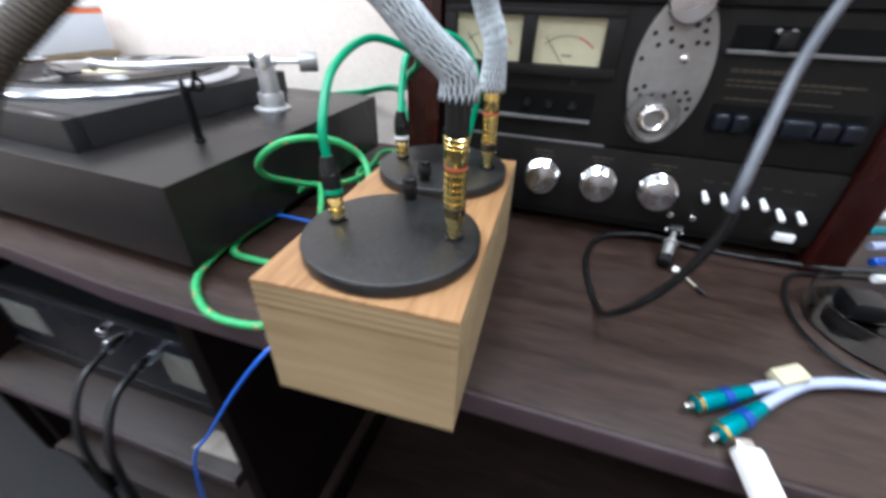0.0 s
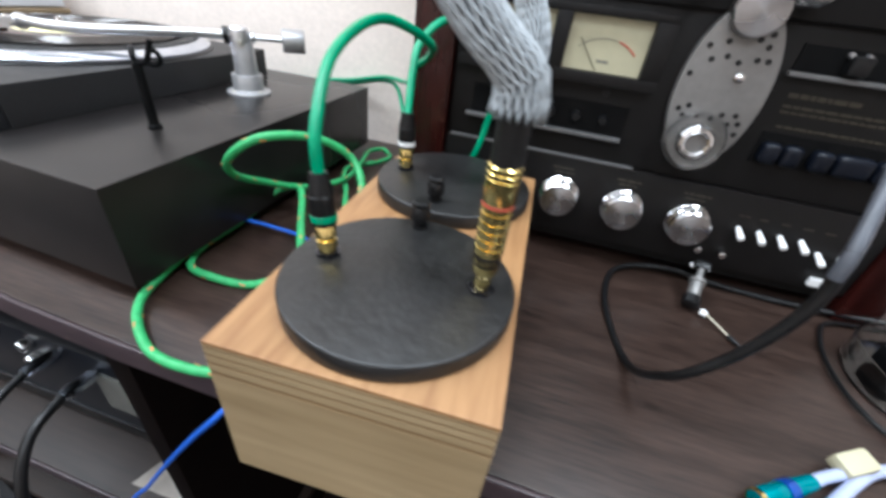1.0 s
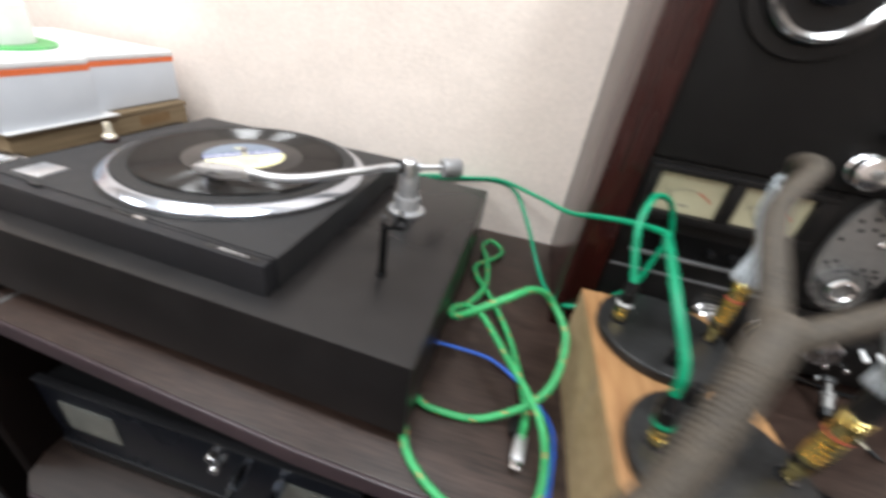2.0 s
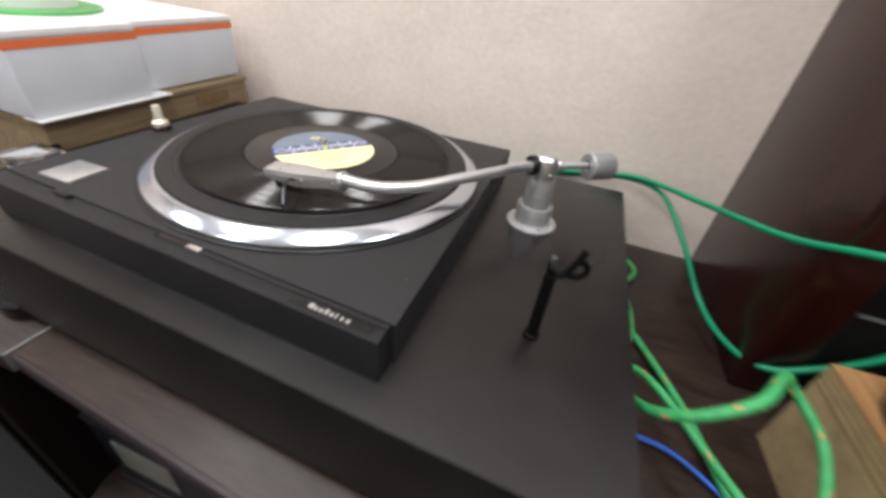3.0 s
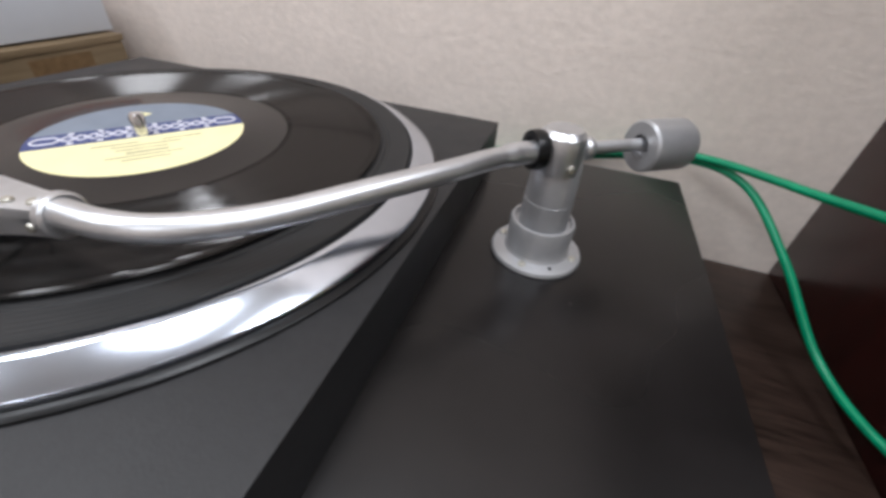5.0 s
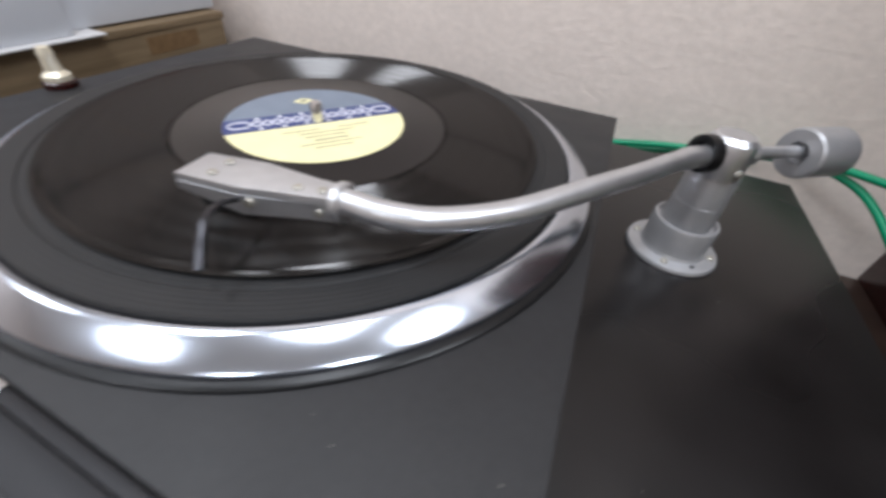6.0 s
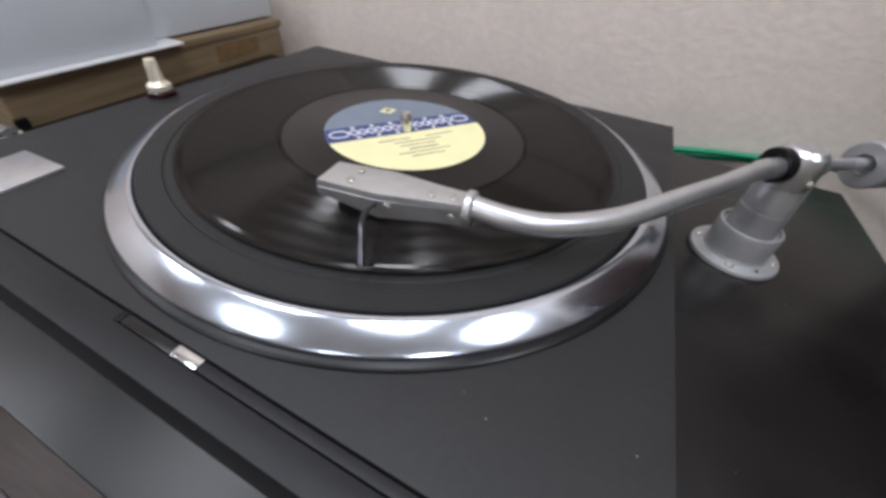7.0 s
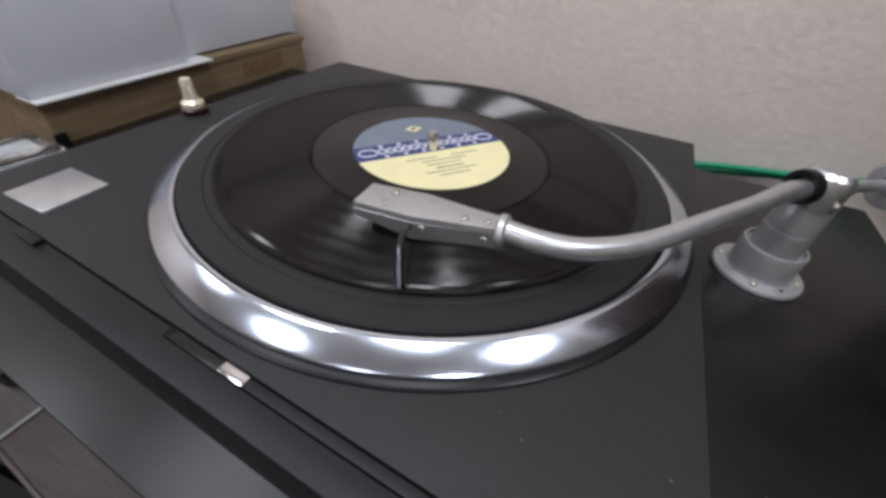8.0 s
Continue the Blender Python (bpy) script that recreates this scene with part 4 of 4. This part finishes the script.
def turned(name, profile, x, y, z, material, parent, label="", seg=64, sharp=35):
    """A turned piece on the recorder's front, with its own axis pointing out of the panel."""
    ob = part(name, lathe(profile, None, seg), material, parent, label, local=True, sharp=sharp)
    ob.matrix_basis = PLACE[parent].inverted() @ upright(x, y, z)
    PLACE[ob] = upright(x, y, z)
    return ob




def print_row(x, z, w, h=0.0022, y=DY - 0.0062):
    """A row of small unreadable gold print."""
    while w > 0.003:
        k = min(w, rng.uniform(0.003, 0.011))
        part("print_bar", box(x, x + k, y - 0.0002, y, z, z + h), M_GOLDPRINT, deck)
        x, w = x + k + 0.0015, w - k - 0.0015


for x in (0.495, 0.568, 0.640):
    print_row(x - 0.014, 0.0935, 0.028)
    print_row(x - 0.011, 0.0885, 0.024, 0.0016)
    knob = turned("knob", [(0, 0), (0.0228, 0), (0.0232, 0.001), (0.0232, 0.0072), (0.0220, 0.0085), (0.0220, 0.0142), (0.0207, 0.0155), (0.0207, 0.0215), (0.0192, 0.0232), (0, 0.0232)], x, DY - 0.006, 0.0625, M_STEEL, deck, "stepped knurled aluminium knob", 26, 8)
    part("knob_cap", lathe([(0, 0.0232), (0.0184, 0.0232), (0.0186, 0.0238), (0.0178, 0.0242), (0, 0.0242)], None, 48), M_TURNED, knob, local=True)
for i, x in enumerate((0.6935, 0.7145, 0.7355, 0.7565, 0.7775, 0.7985)):
    z = 0.066 if i < 4 else 0.056
    part("lever", lathe([(0, -0.002), (0.0026, -0.002), (0.0030, 0.008), (0.0036, 0.013), (0.0030, 0.0165), (0, 0.0175)], aim((x, DY - 0.006, z + 0.001), (0.06, -0.9, -0.32)), 16), M_WHITE, deck, "small white lever")
    print_row(x - 0.006, 0.0815, 0.012, 0.0016)
part("socket_tab", box(0.785, 0.806, DY - 0.012, DY - 0.006, 0.020, 0.030, 0.0015), M_WHITE, deck)
for x in (0.664, 0.690):
    part("button", lathe([(0, 0), (0.004, 0), (0.004, 0.009), (0.003, 0.010), (0, 0.010)], upright(x, DY - 0.006, 0.034), 16), M_STEEL, deck)
plate = part("head_plate", prism(oval(0.0400, 0.076, 64), 0, 0.009, upright(0.613, DY - 0.002, 0.200), 0.0015), M_PLATE, deck, "grey oval head cover plate with holes")
# Raised black discs stand in for the shade inside the plate's holes.
for hx, hz in ((-0.026, 0.037), (-0.020, 0.026), (-0.012, 0.042), (-0.008, 0.030), (0.012, 0.046), (0.021, 0.041), (0.020, 0.051), (0.026, 0.030), (0.017, 0.030), (0.003, 0.026), (-0.030, -0.020), (-0.022, -0.016), (-0.024, -0.026), (-0.013, -0.023), (0.000, -0.024), (0.010, -0.020), (0.018, -0.028), (0.022, -0.019), (0.027, -0.026), (-0.033, 0.012), (0.028, -0.036)):
    part("hole_disc", lathe([(0, 0.0088), (0.0026, 0.0088), (0.0026, 0.0095), (0, 0.0095)], upright(0.613 + hx, DY - 0.002, 0.200 + hz), 14), M_BLACK, plate)
part("rivet", lathe([(0, 0.0085), (0.005, 0.0085), (0.0045, 0.011), (0.0025, 0.0125), (0, 0.0128)], upright(0.622, DY - 0.002, 0.214), 20), M_STEEL, plate)
cap = part("capstan_roller", lathe([(0.012, 0.004), (0.0275, 0.004), (0.028, 0.006), (0.028, 0.018), (0.0275, 0.020), (0.012, 0.020), (0.012, 0.004)], upright(0.607, DY - 0.006, 0.153), 64), M_GLASS, deck, "clear acrylic roller")
turned("roller_hub", [(0.0095, 0.018), (0.0100, 0.0215), (0.0125, 0.0235), (0.0155, 0.0225), (0.0180, 0.018), (0.0185, 0.002), (0, 0.002)], 0.607, DY - 0.006, 0.153, M_STEEL, cap, "", 11, 10)
part("hub_recess", lathe([(0.0097, 0.018), (0.0092, 0.0165), (0, 0.0165)], None, 24), M_PLATE, deck, local=True).matrix_basis = PLACE[deck].inverted() @ upright(0.607, DY - 0.006, 0.153)
turned("pulley", [(0, 0), (0.0210, 0), (0.0215, 0.0015), (0.0215, 0.012), (0.0203, 0.0135), (0.004, 0.0150), (0, 0.0150)], 0.612, DY - 0.009, 0.268, M_TURNED, deck, "turned metal guide pulley")
for x in (0.558, 0.643):
    r = part("guide_roller", lathe([(0, 0), (0.0175, 0), (0.0185, 0.002), (0.0175, 0.004), (0.0165, 0.005), (0.0165, 0.017), (0.0180, 0.019), (0.0165, 0.021), (0.010, 0.023), (0, 0.023)], upright(x, DY - 0.007, 0.291), 48), M_STEEL, deck, "polished tape guide roller")
    part("roller_boss", lathe([(0, 0.022), (0.006, 0.022), (0.0055, 0.026), (0, 0.027)], upright(x, DY - 0.007, 0.291), 24), M_PLATE, r)
for x in (0.557, 0.619):
    part("tension_pin", lathe([(0, 0), (0.006, 0), (0.006, 0.018), (0.0088, 0.019), (0.0088, 0.024), (0.007, 0.027), (0, 0.028)], upright(x, DY - 0.007, 0.330), 28), M_STEEL, deck)
part("tension_link", box(0.557, 0.619, DY - 0.014, DY - 0.009, 0.3275, 0.3325, 0.001), M_PLATE, deck)
for x, tilt in ((0.559, 14), (0.614, -8)):
    arm_p = part("tension_arm", box(-0.0035, 0.0035, -0.006, 0, -0.022, 0.022, 0.0015, m=pose(x, DY - 0.008, 0.357, 0, tilt, 0)), M_BLACK, deck)
    part("arm_cap", lathe([(0, 0), (0.011, 0), (0.0118, 0.002), (0.0118, 0.014), (0.010, 0.017), (0, 0.0175)], upright(x + (0.005 if tilt > 0 else -0.003), DY - 0.009, 0.384), 28), M_WHITE, arm_p)
part("window", box(0.663, 0.815, DY - 0.0035, DY - 0.0015, 0.226, 0.248), M_SLOT, deck, "black recessed window")
part("window_ledge", box(0.660, 0.818, DY - 0.009, DY - 0.002, 0.2215, 0.2255, 0.0008), M_LEDGE, deck)
part("slide_switch", box(0.700, 0.716, DY - 0.014, DY - 0.003, 0.228, 0.244, 0.002), M_BLACK, deck)
for x in (0.700, 0.713):
    part("pin", lathe([(0, 0), (0.0025, 0), (0.002, 0.004), (0, 0.004)], upright(x, DY - 0.0035, 0.2435), 12), M_ALU, deck)
print_row(0.672, 0.2035, 0.060, 0.0042, DY - 0.0022)
print_row(0.672, 0.1945, 0.125, 0.0026, DY - 0.0022)
print_row(0.672, 0.1895, 0.110, 0.0022, DY - 0.0022)
print_row(0.676, 0.176, 0.10, 0.0022, DY - 0.0022)
part("key_bay", box(0.668, 0.815, DY - 0.0035, DY - 0.0015, 0.140, 0.171), M_SLOT, deck)
for i, (x0, x1) in enumerate(((0.671, 0.688), (0.690, 0.707), (0.716, 0.734), (0.736, 0.768), (0.770, 0.790), (0.792, 0.812))):
    part("key", box(x0, x1, -0.014, 0.0, 0.142, 0.163, 0.0062, seg=4, m=pose(0, DY - 0.002, 0)), M_KEY, deck, "dark glossy transport key")
for x in (0.436, 0.756):
    reel = part("reel_table", lathe([(0, 0), (0.072, 0), (0.073, 0.002), (0.072, 0.005), (0.060, 0.006), (0.058, 0.009), (0, 0.009)], upright(x, DY - 0.007, 0.453), 96), M_BLACK, deck, "black reel turntable with polished ring")
    part("reel_ring", lathe([(0.050, 0.008), (0.0565, 0.008), (0.058, 0.011), (0.0565, 0.016), (0.0525, 0.018), (0.048, 0.016), (0.047, 0.010)], upright(x, DY - 0.007, 0.453), 96), M_STEEL, reel)
    part("reel_hub", lathe([(0, 0.008), (0.026, 0.008), (0.026, 0.020), (0.012, 0.024), (0.010, 0.040), (0.008, 0.042), (0, 0.042)], upright(x, DY - 0.007, 0.453), 48), M_AMP, reel)

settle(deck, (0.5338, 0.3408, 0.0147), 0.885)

# ---- loose things on the table before the recorder ----
lead = thing("probe_lead", (0.62, 0.15, 0), "black test lead lying in a loop on the table", "cable")
part("jacket", tube([(0.8301, 0.2194, 0.0238), (0.7716, 0.2267, 0.0100), (0.7001, 0.2315, 0.0040), (0.6456, 0.2336, 0.0040), (0.5848, 0.2332, 0.0100), (0.5349, 0.2182, 0.0040), (0.5190, 0.1566, 0.0035), (0.5311, 0.0785, 0.0040), (0.5419, 0.0348, 0.0404), (0.5641, 0.0274, 0.0791), (0.5787, 0.0271, 0.1216), (0.5796, 0.0300, 0.1564)], lambda i, n: 0.0030 + 0.0008 * max(0, i / n - 0.7) / 0.3, 12, 0.006), M_BLACK, lead, "thin black lead lying in a loop")
part("riser", tube([(0.5786, 0.0273, 0.1408), (0.5796, 0.0300, 0.1564), (0.5877, 0.0512, 0.1839), (0.5995, 0.0802, 0.2151), (0.6131, 0.0983, 0.2512), (0.6464, 0.1381, 0.3014), (0.7085, 0.1827, 0.3682), (0.8095, 0.2259, 0.4371), (0.9157, 0.2352, 0.3906), (0.9919, 0.2251, 0.1937), (1.0202, 0.2156, 0.0060)], 0.0036, 12, 0.005), M_GREYCABLE, lead, "grey-blue cable rising from the table")
conn = thing("socket_connector", (0.655, 0.188, 0), "loose metal and black panel socket with a test pin", "connector")
cx = aim((0.655, 0.184, 0.0085), (0.014, 0.052, 0.030))
part("nut", lathe([(0, 0), (0.0085, 0), (0.0095, 0.001), (0.0095, 0.011), (0.0085, 0.012), (0, 0.012)], cx, 8), M_BLACK, conn)
part("barrel", lathe([(0, 0.012), (0.0068, 0.012), (0.0068, 0.030), (0.0088, 0.0305), (0.0088, 0.034), (0.004, 0.035), (0.0032, 0.050), (0, 0.050)], cx, 24), M_PLATE, conn)
part("head", box(-0.008, 0.008, -0.005, 0.005, 0.050, 0.060, 0.002, m=cx), M_BLACK, conn)
for x in (-0.007, 0.009):
    part("lug", lathe([(0, 0), (0.0028, 0), (0.002, 0.004), (0, 0.0045)], cx @ pose(x, -0.005, 0.056, 90, 0, 0), 12), M_WHITE, conn)
part("terminal", lathe([(0, 0), (0.004, 0), (0.0035, 0.006), (0, 0.007)], aim((0.667, 0.181, 0.006), (1, -0.9, 0.1)), 14), M_WHITE, conn)
part("test_pin", rod((0.671, 0.177, 0.007), (0.689, 0.150, 0.004), 0.0009, 8), M_BRASS, conn)
part("pin_boot", lathe([(0, 0), (0.0022, 0.001), (0.0028, 0.007), (0.0008, 0.017), (0, 0.018)], aim((0.687, 0.153, 0.0042), (0.017, -0.026, -0.001)), 12), M_BLACK, conn)

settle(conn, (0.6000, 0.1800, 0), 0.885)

rca = thing("phono_plugs", (0.70, -0.02, 0), "pair of teal-blue metallic phono plugs on a lilac cable", "plug")
for p, q in (((0.655, -0.036, 0.0085), (0.742, 0.018, 0.010)), ((0.668, -0.061, 0.0085), (0.745, 0.012, 0.0105))):
    ax = aim(p, Vector(q) - Vector(p))
    b = part("barrel", lathe([(0, 0.012), (0.0068, 0.012), (0.0072, 0.013), (0.0072, 0.034), (0.0066, 0.035), (0, 0.035)], ax, 32), M_TEAL, rca)
    part("tip", lathe([(0, 0), (0.0016, 0), (0.0022, 0.002), (0.0022, 0.011), (0, 0.012)], ax, 16), M_STEEL, b)
    part("ring", lathe([(0.0068, 0.0105), (0.0076, 0.011), (0.0076, 0.014), (0.0072, 0.0145), (0, 0.0145), (0, 0.0105)], ax, 32), M_GOLD, b)
    part("collar", lathe([(0, 0.035), (0.0076, 0.0352), (0.0076, 0.043), (0.007, 0.044), (0, 0.044)], ax, 32), M_BLUEBARREL, b)
    part("boot", lathe([(0, 0.044), (0.0066, 0.044), (0.0052, 0.064), (0, 0.064)], ax, 24), M_TEAL, b)
    d = (Vector(q) - Vector(p)).normalized()
    part("lead", tube([Vector(p) + d * 0.062, Vector(p) + d * 0.085, (0.765, 0.026, 0.008), (0.81, 0.042, 0.007), (0.88, 0.050, 0.0055), (1.0, 0.045, 0.0055), (1.15, 0.06, 0.0055), (1.3, 0.16, 0.0055)], 0.0042, 12, 0.006), M_LILAC, rca)
part("tag", box(-0.014, 0.014, -0.008, 0.008, -0.002, 0.010, 0.003, m=pose(0.744, 0.022, 0.010, 8, -6, 28)), M_METER, rca, "cream paper tag")
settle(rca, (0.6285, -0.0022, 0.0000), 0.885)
plug_w = thing("white_plug", (0.70, -0.09, 0), "white plastic plug hanging at the table edge", "plug")
part("body", box(-0.010, 0.010, -0.022, 0.018, -0.004, 0.007, 0.003, m=pose(0.699, -0.081, 0.0055, 10, 4, 14)), M_WHITE, plug_w)
part("tip", box(-0.006, 0.006, 0.018, 0.024, -0.001, 0.005, 0.001, m=pose(0.699, -0.081, 0.0055, 10, 4, 14)), M_STEEL, plug_w)

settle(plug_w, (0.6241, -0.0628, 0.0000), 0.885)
dome = thing("clear_dust_cover", (0.868, 0.145, 0), "round clear plastic dish with adapter pieces inside", "dish")
part("shell", lathe([(0.078, 0.0), (0.080, 0.001), (0.080, 0.030), (0.0785, 0.030), (0.0785, 0.0025), (0, 0.0025), (0, 0.0), (0.078, 0.0)], pose(0.868, 0.145, 0), 80), M_GLASS, dome)
settle(dome, (0.7921, 0.1385, 0.0000), 0.885)
jack2 = thing("mains_plug", (0.845, 0.165, 0.003), "black two-pin plug lying in the clear dish", "plug")
part("body", box(0.822, 0.858, 0.148, 0.184, 0.004, 0.026, 0.006), M_BLACK, jack2)
for y in (0.155, 0.173):
    part("pin", rod((0.857, y, 0.016), (0.878, y - 0.004, 0.016), 0.0024, 16, 0.0008), M_STEEL, jack2)
settle(jack2, (0.7724, 0.1567, 0.0030), 0.885)
loop = thing("thin_lead", (0.80, 0.2, 0), "thin black lead looped round the clear dish", "cable")
part("jacket", tube([(0.8096, 0.2250, 0.0060), (0.7685, 0.2204, 0.0040), (0.7358, 0.2117, 0.0035), (0.7178, 0.1808, 0.0035), (0.7086, 0.1453, 0.0035), (0.7081, 0.1053, 0.0035), (0.7245, 0.0722, 0.0035), (0.7682, 0.0552, 0.0035), (0.8402, 0.0577, 0.0035), (0.9241, 0.0947, 0.0035)], 0.0021, 10, 0.006), M_BLACK, loop)
bun = thing("wire_bundle", (0.89, 0.33, 0), "bundle of white and blue signal plugs beside the recorder", "cables")
for i in range(5):
    y = 0.25 + 0.018 * i
    part("plug", rod((0.866, y - 0.02, 0.014 + 0.012 * i), (0.905, y, 0.012 + 0.012 * i), 0.0055, 16, 0.001), (M_WHITE, M_BLUEBARREL, M_LILAC, M_TEAL, M_WHITE)[i], bun)
    part("wire", tube([(0.904, y, 0.012 + 0.012 * i), (0.95, y + 0.02, 0.02 + 0.008 * i), (1.05, 0.30, 0.006), (1.2, 0.34, 0.006)], 0.003, 8, 0.01), (M_LILAC, M_BLUE, M_LILAC, M_BLUE, M_LILAC)[i], bun)

settle(bun, (0.8266, 0.3040, 0.0000), 0.885)

# ---- left end: board and packs ----
ledge = thing("brown_board_box", (-0.62, 0.32, 0), "worn brown wooden board case beside the turntable", "case")
part("case", box(-0.80, -0.4575, 0.136, 0.424, 0, 0.1285, 0.002), M_BROWN, ledge)
part("lid", box(-0.80, -0.4560, 0.134, 0.426, 0.1285, 0.1355, 0.0012), M_BROWN, ledge)
part("corner", box(-0.4575, -0.4530, 0.1335, 0.142, 0.1025, 0.110, 0.0012), M_BLACK, ledge, "black corner foot")
part("stain", box(-0.4574, -0.4571, 0.325, 0.385, 0.108, 0.124), M_PLY_DARK, ledge, "dark worn patch")
for y0, y1, x1, h in ((0.132, 0.262, -0.4535, 0.2125), (0.266, 0.428, -0.4700, 0.2125)):
    pack = thing("card_pack", (x1 - 0.12, (y0 + y1) / 2, 0.1355), "grey-white card pack with an orange stripe", "box", group="card packs")
    part("carton", box(x1 - 0.26, x1, y0, y1, 0.1375, h, 0.002), M_CARD, pack)
    part("stripe", box(x1 - 0.261, x1 + 0.0004, y0 - 0.0004, y1 + 0.0004, h - 0.0095, h - 0.0015), M_ORANGE, pack, "orange printed stripe")
    part("top_sheet", box(x1 - 0.262, x1 + 0.001, y0 - 0.001, y1 + 0.001, h, h + 0.007, 0.001), M_WHITE, pack)
    if y0 < 0.2:
        part("flap", box(x1 - 0.02, x1 + 0.007, y0, y1 + 0.022, 0.1357, 0.1375, 0.0005), M_WHITE, pack, "white bottom flap")
film = thing("green_film_roll", (-0.62, 0.22, 0.2195), "white roll with bright green film edge on the packs", "roll")
part("roll", lathe([(0, 0), (0.055, 0), (0.055, 0.05), (0.05, 0.055), (0, 0.055)], pose(-0.60, 0.24, 0.2231), 40), M_WHITE, film)
part("film", prism(oval(0.085, 0.075, 40, -0.60, 0.24), 0.2196, 0.223), M_LEAF, film)
clip = thing("clear_cartridge_case", (-0.425, 0.10, PZ), "small clear plastic case with white insert", "case")
part("insert", box(-0.437, -0.405, 0.085, 0.112, PZ + 0.001, PZ + 0.014, 0.002), M_WHITE, clip)
part("cover", box(-0.4415, -0.400, 0.078, 0.118, PZ + 0.0145, PZ + 0.021, 0.002), M_GLASS, clip)

# ---- amplifier on the lower shelf ----
AY, AZ0, AZ1 = 0.0, SHELF_Z, SHELF_Z + 0.165
amp = thing("amplifier", (-0.11, 0.2, SHELF_Z), "blue-black hi-fi amplifier with display and silver edges", "amplifier")
part("case", box(-0.352, 0.13, AY + 0.012, 0.40, AZ0 + 0.012, AZ1 - 0.002, 0.002), M_BLACK, amp)
part("front_panel", box(-0.356, 0.134, AY, AY + 0.012, AZ0 + 0.040, AZ1, 0.0015), M_AMP, amp)
part("lower_panel", box(-0.356, 0.134, AY + 0.001, AY + 0.012, AZ0 + 0.010, AZ0 + 0.038, 0.0015), M_BLACK, amp)
part("trim", box(-0.357, 0.135, AY - 0.002, AY + 0.010, AZ1, AZ1 + 0.0035, 0.0008), M_STRIP, amp)
part("trim", box(-0.357, 0.135, AY - 0.003, AY + 0.002, AZ0 + 0.0365, AZ0 + 0.0415, 0.0008), M_STRIP, amp)
part("display", box(-0.325, -0.235, AY - 0.0015, AY, AZ0 + 0.080, AZ1 - 0.030), M_DISPLAY, amp, "grey display window")
part("display", box(0.02, 0.115, AY - 0.0015, AY, AZ0 + 0.070, AZ1 - 0.030), M_DISPLAY, amp, "grey display window")
for z in (AZ1 - 0.016, AZ1 - 0.040):
    part("selector_knob", lathe([(0, 0), (0.0075, 0), (0.0078, 0.001), (0.0074, 0.012), (0.0066, 0.0135), (0, 0.0138)], upright(-0.068, AY, z), 28), M_STEEL, amp, "bright metal selector knob")
for x in (-0.34, 0.11):
    part("foot", lathe([(0, 0), (0.018, 0), (0.018, 0.012), (0, 0.012)], pose(x, 0.08, SHELF_Z), 24), M_BLACK, amp)
    part("foot", lathe([(0, 0), (0.018, 0), (0.018, 0.012), (0, 0.012)], pose(x, 0.36, SHELF_Z), 24), M_BLACK, amp)
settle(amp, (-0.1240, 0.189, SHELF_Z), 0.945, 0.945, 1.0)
for i, x in enumerate((-0.038, 0.004)):
    jl = thing("jack_lead", (x, AY - 0.03, -0.20), "black cable with a bright metal plug hanging from the amplifier", "cable", group="jack leads")
    z = (-0.147, -0.165)[i]
    part("plug", lathe([(0, 0), (0.0035, 0), (0.0035, 0.004), (0.0072, 0.005), (0.0078, 0.012), (0.0078, 0.030), (0.006, 0.038), (0, 0.038)], aim((x, AY, z), (0.1, -1, 0.12)), 24), M_CHROME, jl)
    part("jacket", tube([(x + 0.003, AY - 0.036, z + 0.004), (x + 0.012, AY - 0.075, z - 0.004), (x + 0.024, AY - 0.105, z - 0.04), (x + 0.032, AY - 0.118, z - 0.10), (x + 0.045, AY - 0.128, z - 0.22), (x + 0.055, AY - 0.135, z - 0.36), (x + 0.06, AY - 0.12, z - 0.50), (x + 0.07, AY - 0.10, FLOOR + 0.006)], (0.0042, 0.0050)[i], 12, 0.008), M_BLACK, jl)

# Added flat sheet, coloured like a patch of light on the shelf.
paper = thing("lit_shelf_sheet", (0.09, 0.0, SHELF_Z), "thin grey-brown sheet standing in for a lit patch of the lower shelf", "paper")
part("sheet", prism([(0.05, -0.044), (0.155, -0.040), (0.162, -0.010), (0.06, -0.012)], SHELF_Z + 0.0002, SHELF_Z + 0.0012, bevel=0.0003), M_LIT_DUST, paper)

# ---- dust on the plinth and chassis ----
specks = bmesh.new()
dust = random.Random(11)
for i in range(12):
    x, y = dust.uniform(0.01, 0.15), dust.uniform(0.02, 0.38)
    if i % 2:
        x, y = dust.uniform(-0.30, -0.01), dust.uniform(0.05, 0.08)
    s = dust.uniform(0.00015, 0.0003)
    top = PZ if x > 0 else CZ
    prism([(x - s, y - s * 0.6), (x + s, y - s), (x + s * 0.6, y + s), (x - s * 0.8, y + s * 0.7)], top, top + 0.0003, bm=specks)
tagged(part("dust_specks", specks, M_LIT_DUST), "pale grey dust specks scattered on the black plinth", "dust", kind="stuff")
